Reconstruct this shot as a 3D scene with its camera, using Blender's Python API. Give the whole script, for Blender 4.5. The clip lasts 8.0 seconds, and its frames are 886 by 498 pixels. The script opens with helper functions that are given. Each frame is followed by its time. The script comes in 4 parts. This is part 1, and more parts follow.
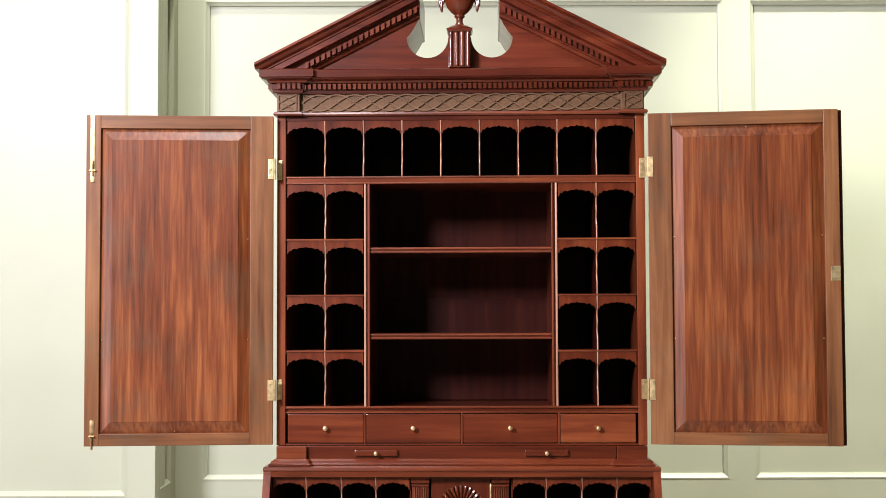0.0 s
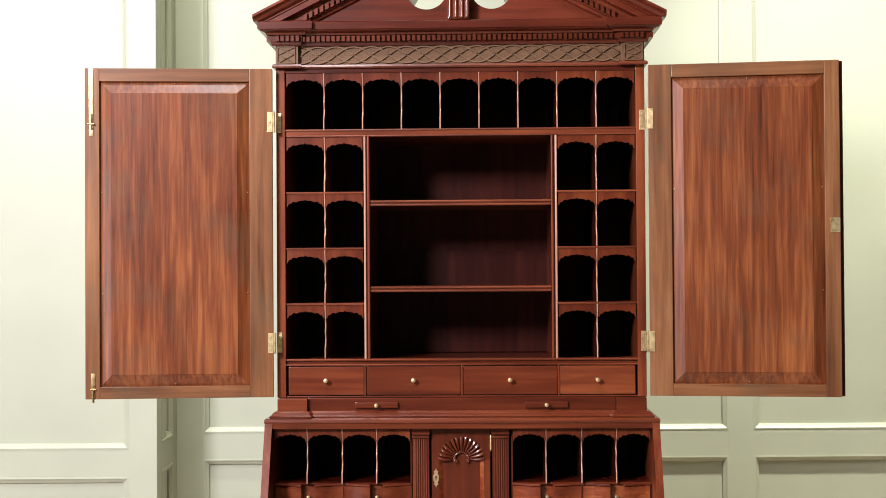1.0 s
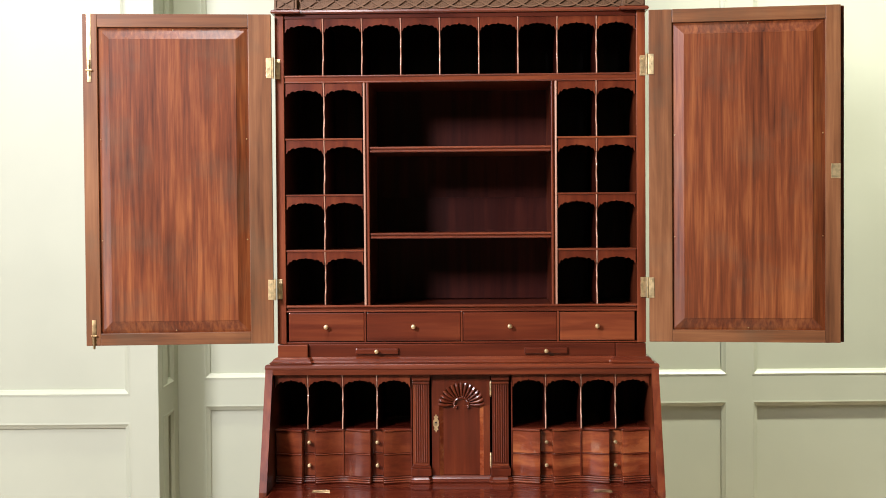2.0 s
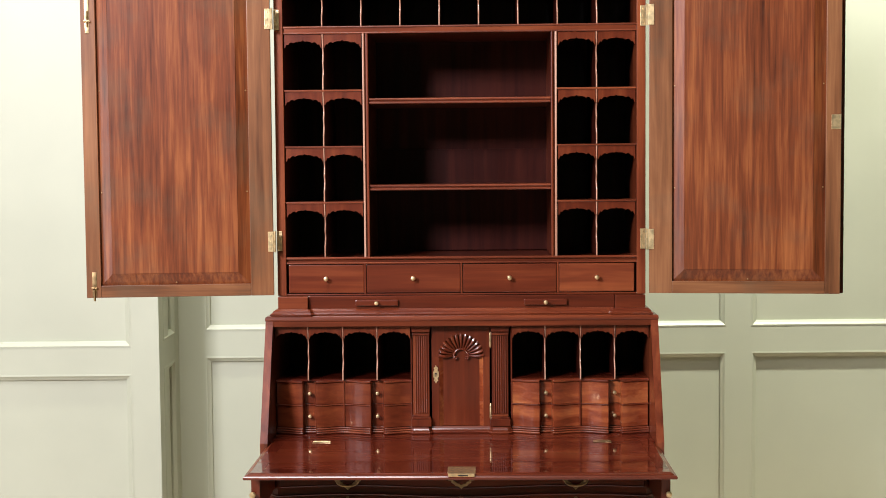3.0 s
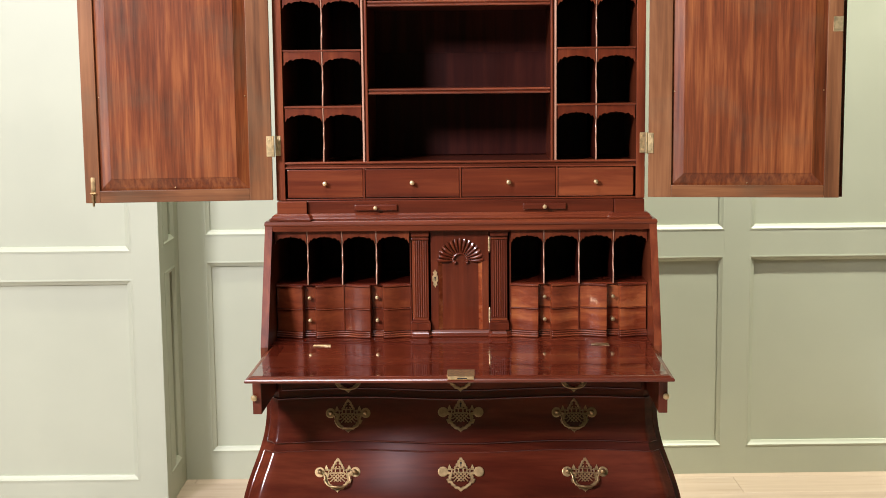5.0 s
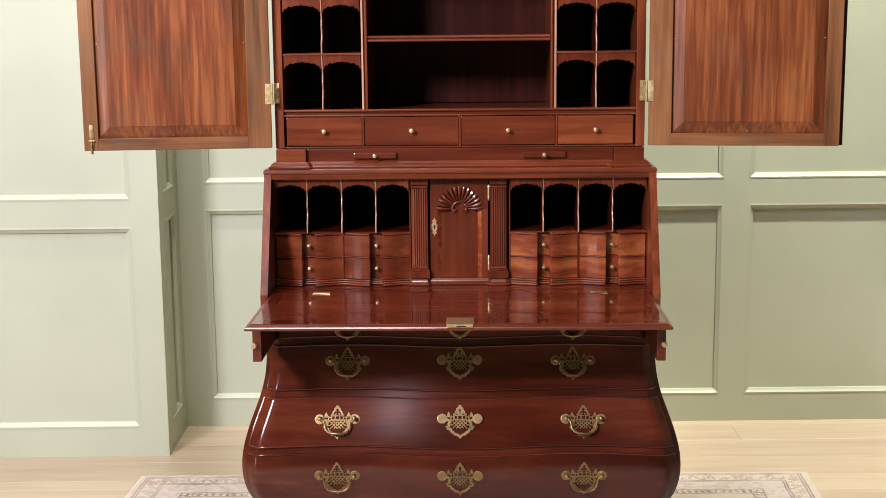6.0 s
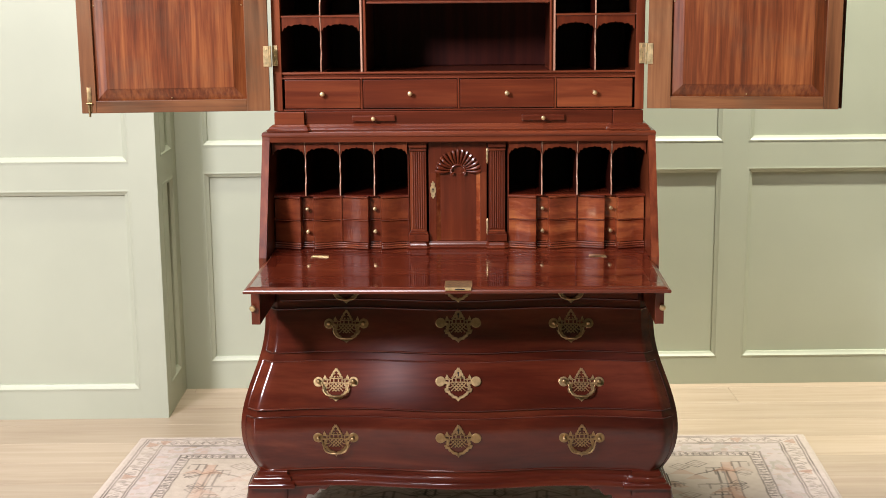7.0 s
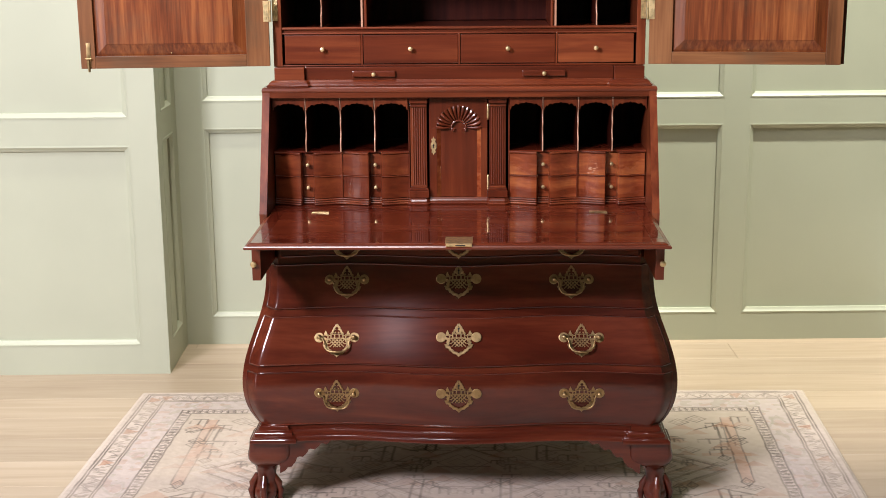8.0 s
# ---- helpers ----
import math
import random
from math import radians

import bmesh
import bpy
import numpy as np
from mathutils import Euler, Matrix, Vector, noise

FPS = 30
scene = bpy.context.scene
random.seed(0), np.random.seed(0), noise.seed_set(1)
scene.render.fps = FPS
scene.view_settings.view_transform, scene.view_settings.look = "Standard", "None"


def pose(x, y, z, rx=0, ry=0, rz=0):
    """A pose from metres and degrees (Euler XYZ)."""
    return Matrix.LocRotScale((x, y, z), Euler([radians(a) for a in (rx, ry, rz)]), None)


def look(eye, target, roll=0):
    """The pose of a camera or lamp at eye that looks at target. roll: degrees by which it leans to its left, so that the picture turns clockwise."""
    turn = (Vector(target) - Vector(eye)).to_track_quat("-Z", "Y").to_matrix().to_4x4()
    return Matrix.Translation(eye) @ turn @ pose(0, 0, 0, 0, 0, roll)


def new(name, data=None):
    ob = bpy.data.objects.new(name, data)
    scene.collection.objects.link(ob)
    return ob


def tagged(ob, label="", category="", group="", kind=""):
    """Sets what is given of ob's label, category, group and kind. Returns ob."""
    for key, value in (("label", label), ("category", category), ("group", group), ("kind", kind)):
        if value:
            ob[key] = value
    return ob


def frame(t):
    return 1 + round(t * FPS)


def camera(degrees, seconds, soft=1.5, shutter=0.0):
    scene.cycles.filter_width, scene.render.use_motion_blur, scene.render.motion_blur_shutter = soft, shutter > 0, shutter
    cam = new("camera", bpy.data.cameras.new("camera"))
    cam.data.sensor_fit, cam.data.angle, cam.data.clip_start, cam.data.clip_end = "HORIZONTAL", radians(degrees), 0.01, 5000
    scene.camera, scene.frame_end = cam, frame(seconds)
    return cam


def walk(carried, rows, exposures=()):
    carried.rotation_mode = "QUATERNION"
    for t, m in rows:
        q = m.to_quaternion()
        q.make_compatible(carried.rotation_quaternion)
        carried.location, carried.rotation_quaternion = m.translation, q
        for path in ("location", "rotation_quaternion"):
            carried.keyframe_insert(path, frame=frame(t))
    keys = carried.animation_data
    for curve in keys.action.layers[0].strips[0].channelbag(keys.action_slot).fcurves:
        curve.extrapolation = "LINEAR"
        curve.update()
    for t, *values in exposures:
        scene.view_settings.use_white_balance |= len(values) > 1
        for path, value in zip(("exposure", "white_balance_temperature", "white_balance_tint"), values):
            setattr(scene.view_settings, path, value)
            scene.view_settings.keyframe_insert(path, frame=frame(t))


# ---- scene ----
# camera on a tripod, tilting down: seconds, turn to the left, look up, lean to the right (degrees)
cam = camera(36.44, 8.0, soft=0.9)
EYE = (0.054, -3.5, 1.46)
ROWS = [
    (0.0, 1.631, 2.835, 0.194),
    (0.5, 1.598, 1.874, 0.287),
    (1.0, 1.629, 0.821, 0.361),
    (1.5, 1.628, -0.341, 0.397),
    (3.0, 1.637, -3.510, 0.499),
    (3.5, 1.588, -4.479, 0.577),
    (4.0, 1.626, -5.426, 0.636),
    (4.5, 1.634, -6.646, 0.641),
    (5.8, 1.628, -9.200, 0.580),
    (6.0, 1.628, -9.776, 0.573),
    (6.5, 1.612, -10.527, 0.541),
    (7.0, 1.579, -11.346, 0.509),
    (7.5, 1.598, -12.214, 0.519),
    (8.0, 1.619, -13.214, 0.490),
]
walk(cam, [(t, pose(*EYE, 90 + up, 0, turn) @ pose(0, 0, 0, 0, 0, -lean)) for t, turn, up, lean in ROWS],
     exposures=[(0.0, -0.25), (8.0, -0.25)])


# ---------------------------------------------------------------- light
def area_lamp(name, eye, target, width, height, power, colour):
    data = bpy.data.lights.new(name, "AREA")
    data.shape, data.size, data.size_y = "RECTANGLE", width, height
    data.energy, data.color = power, colour
    ob = new(name, data)
    ob.matrix_world = look(eye, target)
    return ob


def spot_lamp(name, eye, target, degrees, radius, power, colour):
    data = bpy.data.lights.new(name, "SPOT")
    data.spot_size, data.spot_blend, data.shadow_soft_size = radians(degrees), 0.9, radius
    data.energy, data.color = power, colour
    ob = new(name, data)
    ob.matrix_world = look(eye, target)
    return ob


# a softbox high in front, a softer one under the ceiling, a tall window in the side wall, three track lamps under the ceiling
area_lamp("key_softbox", (-2.3, -3.4, 3.0), (0.7, 0.1, 0.8), 0.8, 0.7, 335, (1.0, 0.955, 1.06))
area_lamp("ceiling_softbox", (-1.0, -1.9, 5.4), (-0.3, -1.0, 0.0), 1.5, 1.0, 190, (1.0, 0.96, 1.0))
area_lamp("side_window", (-6.3, -4.5, 1.3), (0.0, 0.0, 0.7), 1.6, 2.4, 85, (1.0, 0.97, 1.04))
spot_lamp("track_lamp", (1.30, 0.05, 5.3), (1.28, 1.22, 0.8), 33, 0.10, 2400, (1.0, 0.965, 0.86))
spot_lamp("track_lamp", (-0.78, 0.10, 5.3), (-0.88, 1.2, 0.5), 42, 0.12, 650, (1.0, 0.965, 0.80))
spot_lamp("track_lamp", (0.05, 0.70, 5.3), (0.0, 0.95, 0.6), 20, 0.10, 1100, (1.0, 0.96, 0.86))

world = bpy.data.worlds.new("room_air")
scene.world = world
world.use_nodes = True
world.node_tree.nodes["Background"].inputs["Color"].default_value = (0.9, 0.93, 1.0, 1)
world.node_tree.nodes["Background"].inputs["Strength"].default_value = 0.1


# ---------------------------------------------------------------- materials
def shader(name):
    mat = bpy.data.materials.new(name)
    mat.use_nodes = True
    nodes, links = mat.node_tree.nodes, mat.node_tree.links
    return mat, nodes, links, nodes["Principled BSDF"]


def node(nodes, kind, **inputs):
    n = nodes.new(kind)
    for key, value in inputs.items():
        n.inputs[key].default_value = value
    return n


def ramp(nodes, stops):
    n = nodes.new("ShaderNodeValToRGB")
    while len(n.color_ramp.elements) < len(stops):
        n.color_ramp.elements.new(0.5)
    for e, (at, colour) in zip(n.color_ramp.elements, stops):
        e.position, e.color = at, (*colour, 1)
    return n


def wood(name, dark, mid, light, grain, rough=0.3, coat=0.5, fine=1.0, worn=0.0, blend=0.45, gloss=0.07, spec=0.25):
    """Polished timber; grain: 0, 1 or 2, the axis along which the fibres run; blend: the share of the broad figure."""
    mat, nodes, links, bsdf = shader(name)
    tex = nodes.new("ShaderNodeTexCoord")
    info = nodes.new("ShaderNodeObjectInfo")
    shift = node(nodes, "ShaderNodeVectorMath")
    shift.operation = "MULTIPLY_ADD"
    links.new(info.outputs["Random"], shift.inputs[0])
    shift.inputs[1].default_value = (3.1, 2.3, 4.7)
    links.new(tex.outputs["Object"], shift.inputs[2])
    out = []
    for scale, stretch, detail, warp in ((42.0 * fine, 0.04, 6.0, 0.3), (9.0, 0.14, 4.0, 1.0), (2.2, 0.6, 3.0, 0.3)):
        m = nodes.new("ShaderNodeMapping")
        s = [scale] * 3
        s[grain] = scale * stretch
        m.inputs["Scale"].default_value = s
        links.new(shift.outputs[0], m.inputs["Vector"])
        n = node(nodes, "ShaderNodeTexNoise", Scale=1.0, Detail=detail, Roughness=0.62, Distortion=warp)
        links.new(m.outputs[0], n.inputs["Vector"])
        out.append(n.outputs["Fac"])
    mix1 = nodes.new("ShaderNodeMix")
    mix1.inputs["Factor"].default_value = blend
    links.new(out[0], mix1.inputs[2])
    links.new(out[1], mix1.inputs[3])
    mix2 = nodes.new("ShaderNodeMix")
    mix2.inputs["Factor"].default_value = 0.25
    links.new(mix1.outputs[0], mix2.inputs[2])
    links.new(out[2], mix2.inputs[3])
    col = ramp(nodes, [(0.36, dark), (0.5, mid), (0.63, light)])
    links.new(mix2.outputs[0], col.inputs[0])
    last = col.outputs[0]
    if worn:
        wn = node(nodes, "ShaderNodeTexNoise", Scale=6.0, Detail=5.0, Roughness=0.6)
        links.new(shift.outputs[0], wn.inputs["Vector"])
        wr = ramp(nodes, [(0.5, (0, 0, 0)), (0.68, (worn, worn, worn))])
        links.new(wn.outputs["Fac"], wr.inputs[0])
        over = nodes.new("ShaderNodeMix")
        over.data_type = "RGBA"
        links.new(wr.outputs[0], over.inputs["Factor"])
        links.new(last, over.inputs[6])
        over.inputs[7].default_value = (0.10, 0.072, 0.04, 1)
        last = over.outputs[2]
    links.new(last, bsdf.inputs["Base Color"])
    rr = nodes.new("ShaderNodeMapRange")
    rr.inputs["To Min"].default_value, rr.inputs["To Max"].default_value = rough * 0.75, rough * 1.35
    links.new(out[1], rr.inputs["Value"])
    links.new(rr.outputs[0], bsdf.inputs["Roughness"])
    bsdf.inputs["Coat Weight"].default_value = coat
    bsdf.inputs["Coat Roughness"].default_value = gloss
    bsdf.inputs["Specular IOR Level"].default_value = spec
    bump = node(nodes, "ShaderNodeBump", Strength=0.06, Distance=0.002)
    links.new(out[0], bump.inputs["Height"])
    links.new(bump.outputs[0], bsdf.inputs["Normal"])
    return mat


def paint(name, colour, rough=0.45, grain=1.0):
    mat, nodes, links, bsdf = shader(name)
    tex = nodes.new("ShaderNodeTexCoord")
    big = node(nodes, "ShaderNodeTexNoise", Scale=1.7, Detail=4.0)
    fine = node(nodes, "ShaderNodeTexNoise", Scale=140.0, Detail=3.0)
    links.new(tex.outputs["Object"], big.inputs["Vector"])
    links.new(tex.outputs["Object"], fine.inputs["Vector"])
    low = tuple(c * (1 - 0.05 * grain) for c in colour)
    high = tuple(min(1, c * (1 + 0.04 * grain)) for c in colour)
    col = ramp(nodes, [(0.35, low), (0.65, high)])
    links.new(big.outputs["Fac"], col.inputs[0])
    links.new(col.outputs[0], bsdf.inputs["Base Color"])
    bsdf.inputs["Roughness"].default_value = rough
    bump = node(nodes, "ShaderNodeBump", Strength=0.08, Distance=0.001)
    links.new(fine.outputs["Fac"], bump.inputs["Height"])
    links.new(bump.outputs[0], bsdf.inputs["Normal"])
    return mat


def metal(name, colour, rough):
    mat, nodes, links, bsdf = shader(name)
    tex = nodes.new("ShaderNodeTexCoord")
    n = node(nodes, "ShaderNodeTexNoise", Scale=90.0, Detail=4.0)
    links.new(tex.outputs["Object"], n.inputs["Vector"])
    col = ramp(nodes, [(0.35, tuple(c * 0.72 for c in colour)), (0.6, colour)])
    links.new(n.outputs["Fac"], col.inputs[0])
    links.new(col.outputs[0], bsdf.inputs["Base Color"])
    bsdf.inputs["Metallic"].default_value = 1.0
    rr = nodes.new("ShaderNodeMapRange")
    rr.inputs["To Min"].default_value, rr.inputs["To Max"].default_value = rough * 0.8, rough * 1.4
    links.new(n.outputs["Fac"], rr.inputs["Value"])
    links.new(rr.outputs[0], bsdf.inputs["Roughness"])
    return mat


D1, M1, L1 = (0.052, 0.0085, 0.0036), (0.110, 0.0200, 0.0070), (0.190, 0.044, 0.0140)
WOOD_V = wood("mahogany_upright", D1, M1, L1, 2, coat=0.55, gloss=0.13)
WOOD_H = wood("mahogany_lengthwise", D1, M1, L1, 0, coat=0.55, gloss=0.13)
WOOD_PEDIMENT = wood("mahogany_pediment", (0.034, 0.0055, 0.0028), (0.115, 0.0190, 0.0070), (0.18, 0.036, 0.0125), 0, rough=0.34, coat=0.4)
WOOD_CARVED = wood("mahogany_fretwork", (0.085, 0.042, 0.020), (0.150, 0.080, 0.040), (0.21, 0.118, 0.064), 0, rough=0.5, coat=0.1)
WOOD_DOOR = wood("mahogany_door_panel", (0.046, 0.0098, 0.0032), (0.165, 0.0410, 0.0112), (0.31, 0.100, 0.027), 2, rough=0.42, coat=0.40, fine=2.4, worn=0.30, blend=0.40, gloss=0.17)
FRAME = (0.085, 0.0310, 0.0115), (0.190, 0.0750, 0.0275), (0.30, 0.134, 0.053)
WOOD_FRAME = wood("mahogany_door_stile", *FRAME, 2, rough=0.4, coat=0.3, fine=1.4, worn=0.4, gloss=0.3)
WOOD_FRAME_H = wood("mahogany_door_rail", *FRAME, 0, rough=0.4, coat=0.3, fine=1.4, worn=0.4, gloss=0.3)
# lighter mahogany, with the stronger light on the right bank put into its colour
WOOD_DRAWER_LIT = wood("mahogany_small_drawer_lit", (0.070, 0.0105, 0.0042), (0.200, 0.0410, 0.0135), (0.38, 0.120, 0.037), 0, rough=0.26, coat=0.9)
# pale colour paints the bright highlight along divider and post edges
WOOD_EDGE_GLINT = wood("mahogany_edge_glint", (0.26, 0.12, 0.07), (0.42, 0.22, 0.14), (0.58, 0.36, 0.25), 2, rough=0.3, coat=1.0, gloss=0.13)
WOOD_RAIL = wood("mahogany_shelf_edge", (0.050, 0.0100, 0.0042), (0.150, 0.0320, 0.0115), (0.26, 0.068, 0.022), 0, rough=0.3, coat=0.5)
WOOD_STILE = wood("mahogany_case_side", (0.050, 0.0100, 0.0042), (0.145, 0.0310, 0.0115), (0.25, 0.066, 0.022), 2, rough=0.3, coat=0.5)
WOOD_DARK = wood("mahogany_crown", (0.022, 0.0036, 0.0019), (0.070, 0.0108, 0.0044), (0.125, 0.024, 0.0085), 0, rough=0.3, coat=0.5)
WOOD_CASE = wood("mahogany_swelled_front", (0.028, 0.0041, 0.0022), (0.066, 0.0105, 0.0048), (0.115, 0.0225, 0.0092), 0, rough=0.34, coat=1.0, gloss=0.11, spec=0.05, blend=0.65)
# near-black: the shade inside the cases, put into the mahogany's colour
WOOD_INSIDE_SHADE = wood("mahogany_inside_shade", (0.010, 0.0018, 0.0013), (0.026, 0.0040, 0.0022), (0.048, 0.0085, 0.0040), 2, rough=0.45, coat=0.1, spec=0.1)
WOOD_LID = wood("mahogany_writing_lid", (0.030, 0.0036, 0.0020), (0.078, 0.0105, 0.0045), (0.135, 0.0240, 0.0088), 0, rough=0.25, coat=1.0, gloss=0.05, spec=0.1)
BRASS = metal("polished_brass", (0.86, 0.67, 0.36), 0.38)
BRASS_OLD = metal("aged_brass", (0.42, 0.29, 0.14), 0.36)
WALL_PAINT = paint("sage_wall_paint", (0.440, 0.464, 0.352))
# unseen ceiling and walls: tint and darkness chosen for the bounce light
CEILING_PAINT = paint("pale_green_bounce_paint", (0.30, 0.32, 0.23), 0.7)
PLAIN_PAINT = paint("olive_bounce_paint", (0.105, 0.120, 0.058), 0.6)
DARK_HOLE = paint("keyhole_shadow_black", (0.01, 0.008, 0.006), 0.8)


def oak():
    mat, nodes, links, bsdf = shader("pale_oak_planks")
    tex = nodes.new("ShaderNodeTexCoord")
    info = nodes.new("ShaderNodeObjectInfo")
    shift = nodes.new("ShaderNodeVectorMath")
    shift.operation = "MULTIPLY_ADD"
    links.new(info.outputs["Random"], shift.inputs[0])
    shift.inputs[1].default_value = (7.0, 3.0, 1.0)
    links.new(tex.outputs["Object"], shift.inputs[2])
    m = nodes.new("ShaderNodeMapping")
    m.inputs["Scale"].default_value = (1.3, 22.0, 10.0)
    links.new(shift.outputs[0], m.inputs["Vector"])
    n = node(nodes, "ShaderNodeTexNoise", Scale=1.0, Detail=6.0, Roughness=0.6, Distortion=0.8)
    links.new(m.outputs[0], n.inputs["Vector"])
    col = ramp(nodes, [(0.3, (0.365, 0.275, 0.192)), (0.5, (0.430, 0.335, 0.240)), (0.7, (0.475, 0.380, 0.282))])
    links.new(n.outputs["Fac"], col.inputs[0])
    hue = nodes.new("ShaderNodeHueSaturation")
    mr = nodes.new("ShaderNodeMapRange")
    mr.inputs["To Min"].default_value, mr.inputs["To Max"].default_value = 0.86, 1.08
    links.new(info.outputs["Random"], mr.inputs["Value"])
    links.new(mr.outputs[0], hue.inputs["Value"])
    links.new(col.outputs[0], hue.inputs["Color"])
    links.new(hue.outputs[0], bsdf.inputs["Base Color"])
    bsdf.inputs["Roughness"].default_value = 0.42
    bump = node(nodes, "ShaderNodeBump", Strength=0.1, Distance=0.001)
    links.new(n.outputs["Fac"], bump.inputs["Height"])
    links.new(bump.outputs[0], bsdf.inputs["Normal"])
    return mat


OAK = oak()


# ---------------------------------------------------------------- mesh helpers
def part(name, bm, material, parent=None, label="", smooth=False, place=None):
    mesh = bpy.data.meshes.new(name)
    bmesh.ops.recalc_face_normals(bm, faces=bm.faces)
    bm.to_mesh(mesh)
    bm.free()
    mesh.materials.append(material)
    if smooth:
        mesh.shade_smooth()
        mesh.set_sharp_from_angle(angle=radians(38))
    ob = new(name, mesh)
    if parent is not None:
        ob.parent = parent
    if place is not None:
        ob.matrix_basis = place
    if label:
        ob["label"] = label
    return ob


def thing(name, label, category, place=None, group="", kind=""):
    ob = new(name)
    ob.empty_display_size = 0.1
    if place is not None:
        ob.matrix_basis = place
    return tagged(ob, label, category, group, kind)


def box(bm, x0, x1, y0, y1, z0, z1, bevel=0.0):
    vs = bmesh.ops.create_cube(bm, size=1)["verts"]
    for v in vs:
        v.co = Vector((x0 + (v.co.x + 0.5) * (x1 - x0), y0 + (v.co.y + 0.5) * (y1 - y0), z0 + (v.co.z + 0.5) * (z1 - z0)))
    if bevel:
        edges = list({e for v in vs for e in v.link_edges})
        bmesh.ops.bevel(bm, geom=edges, offset=bevel, segments=2, affect="EDGES", profile=0.6)
    return bm


def one_box(*a, bevel=0.0015):
    return box(bmesh.new(), *a, bevel=bevel)


def prism(bm, outline, axis, a, b):
    """A 2D outline pushed from a to b along an axis ('x': outline in y, z; 'y': in x, z; 'z': in x, y)."""
    def at(p, d):
        return {"x": (d, p[0], p[1]), "y": (p[0], d, p[1]), "z": (p[0], p[1], d)}[axis]
    va = [bm.verts.new(at(p, a)) for p in outline]
    vb = [bm.verts.new(at(p, b)) for p in outline]
    n = len(outline)
    for i in range(n):
        bm.faces.new((va[i], va[(i + 1) % n], vb[(i + 1) % n], vb[i]))
    bm.faces.new(va)
    bm.faces.new(vb)
    return bm


def strip_plate(bm, columns, y0, y1):
    """A board whose lower and upper edges follow curves. columns: x, low z, high z."""
    rings = []
    for x, lo, hi in columns:
        rings.append([bm.verts.new(c) for c in ((x, y0, lo), (x, y0, hi), (x, y1, hi), (x, y1, lo))])
    for a, b in zip(rings, rings[1:]):
        for i in range(4):
            bm.faces.new((a[i], b[i], b[(i + 1) % 4], a[(i + 1) % 4]))
    bm.faces.new(rings[0])
    bm.faces.new(rings[-1])
    return bm


def sweep(bm, profile, path):
    """A moulding: profile of (out, z) carried along an open line of (x, y), out being to the right of the way."""
    n = len(path)
    rings = []
    for i in range(n):
        def nor(a, b):
            d = Vector((b[0] - a[0], b[1] - a[1])).normalized()
            return Vector((d.y, -d.x))
        n0 = nor(path[max(i - 1, 0)], path[max(i, 1)])
        n1 = nor(path[min(i, n - 2)], path[min(i + 1, n - 1)])
        m = n0 + n1
        m = m / max(m.dot(n0), 0.3)
        rings.append([bm.verts.new((path[i][0] + m.x * o, path[i][1] + m.y * o, z)) for o, z in profile])
    k = len(profile)
    for a, b in zip(rings, rings[1:]):
        for j in range(k):
            bm.faces.new((a[j], b[j], b[(j + 1) % k], a[(j + 1) % k]))
    bm.faces.new(rings[0])
    bm.faces.new(rings[-1])
    return bm


def lathe(bm, profile, m=None, seg=24):
    """profile of (radius, height) turned round local z, then moved by m."""
    m = m or Matrix()
    rings = []
    for r, z in profile:
        if r < 1e-6:
            rings.append([bm.verts.new(m @ Vector((0, 0, z)))])
        else:
            rings.append([bm.verts.new(m @ Vector((r * math.cos(2 * math.pi * i / seg), r * math.sin(2 * math.pi * i / seg), z))) for i in range(seg)])
    for a, b in zip(rings, rings[1:]):
        for i in range(seg):
            j = (i + 1) % seg
            if len(a) == 1 and len(b) == 1:
                continue
            if len(a) == 1:
                bm.faces.new((a[0], b[i], b[j]))
            elif len(b) == 1:
                bm.faces.new((a[i], a[j], b[0]))
            else:
                bm.faces.new((a[i], a[j], b[j], b[i]))
    for ring, on in ((rings[0], len(rings[0]) > 1), (rings[-1], len(rings[-1]) > 1)):
        if on:
            bm.faces.new(ring)
    return bm


def tube(bm, pts, radii, seg=8):
    """A round bar along points; radii: one number or one a point."""
    pts = [Vector(p) for p in pts]
    if not isinstance(radii, (list, tuple)):
        radii = [radii] * len(pts)
    rings = []
    side = None
    for i, p in enumerate(pts):
        d = (pts[min(i + 1, len(pts) - 1)] - pts[max(i - 1, 0)]).normalized()
        if side is None:
            side = d.orthogonal().normalized()
        side = (side - d * side.dot(d)).normalized()
        up = d.cross(side)
        rings.append([bm.verts.new(p + (side * math.cos(2 * math.pi * k / seg) + up * math.sin(2 * math.pi * k / seg)) * radii[i]) for k in range(seg)])
    for a, b in zip(rings, rings[1:]):
        for k in range(seg):
            bm.faces.new((a[k], a[(k + 1) % seg], b[(k + 1) % seg], b[k]))
    bm.faces.new(rings[0])
    bm.faces.new(rings[-1])
    return bm


def ribbon(bm, pts, w, y0, y1):
    """A flat band along points (x, z), w wide, between two depths."""
    rings = []
    for i, (x, z) in enumerate(pts):
        a, b = pts[max(i - 1, 0)], pts[min(i + 1, len(pts) - 1)]
        d = Vector((b[0] - a[0], b[1] - a[1])).normalized()
        n = Vector((-d.y, d.x)) * w / 2
        rings.append([bm.verts.new(c) for c in ((x + n.x, y1, z + n.y), (x + n.x * 0.7, y0, z + n.y * 0.7), (x - n.x * 0.7, y0, z - n.y * 0.7), (x - n.x, y1, z - n.y))])
    for a, b in zip(rings, rings[1:]):
        for k in range(4):
            bm.faces.new((a[k], a[(k + 1) % 4], b[(k + 1) % 4], b[k]))
    bm.faces.new(rings[0])
    bm.faces.new(rings[-1])
    return bm


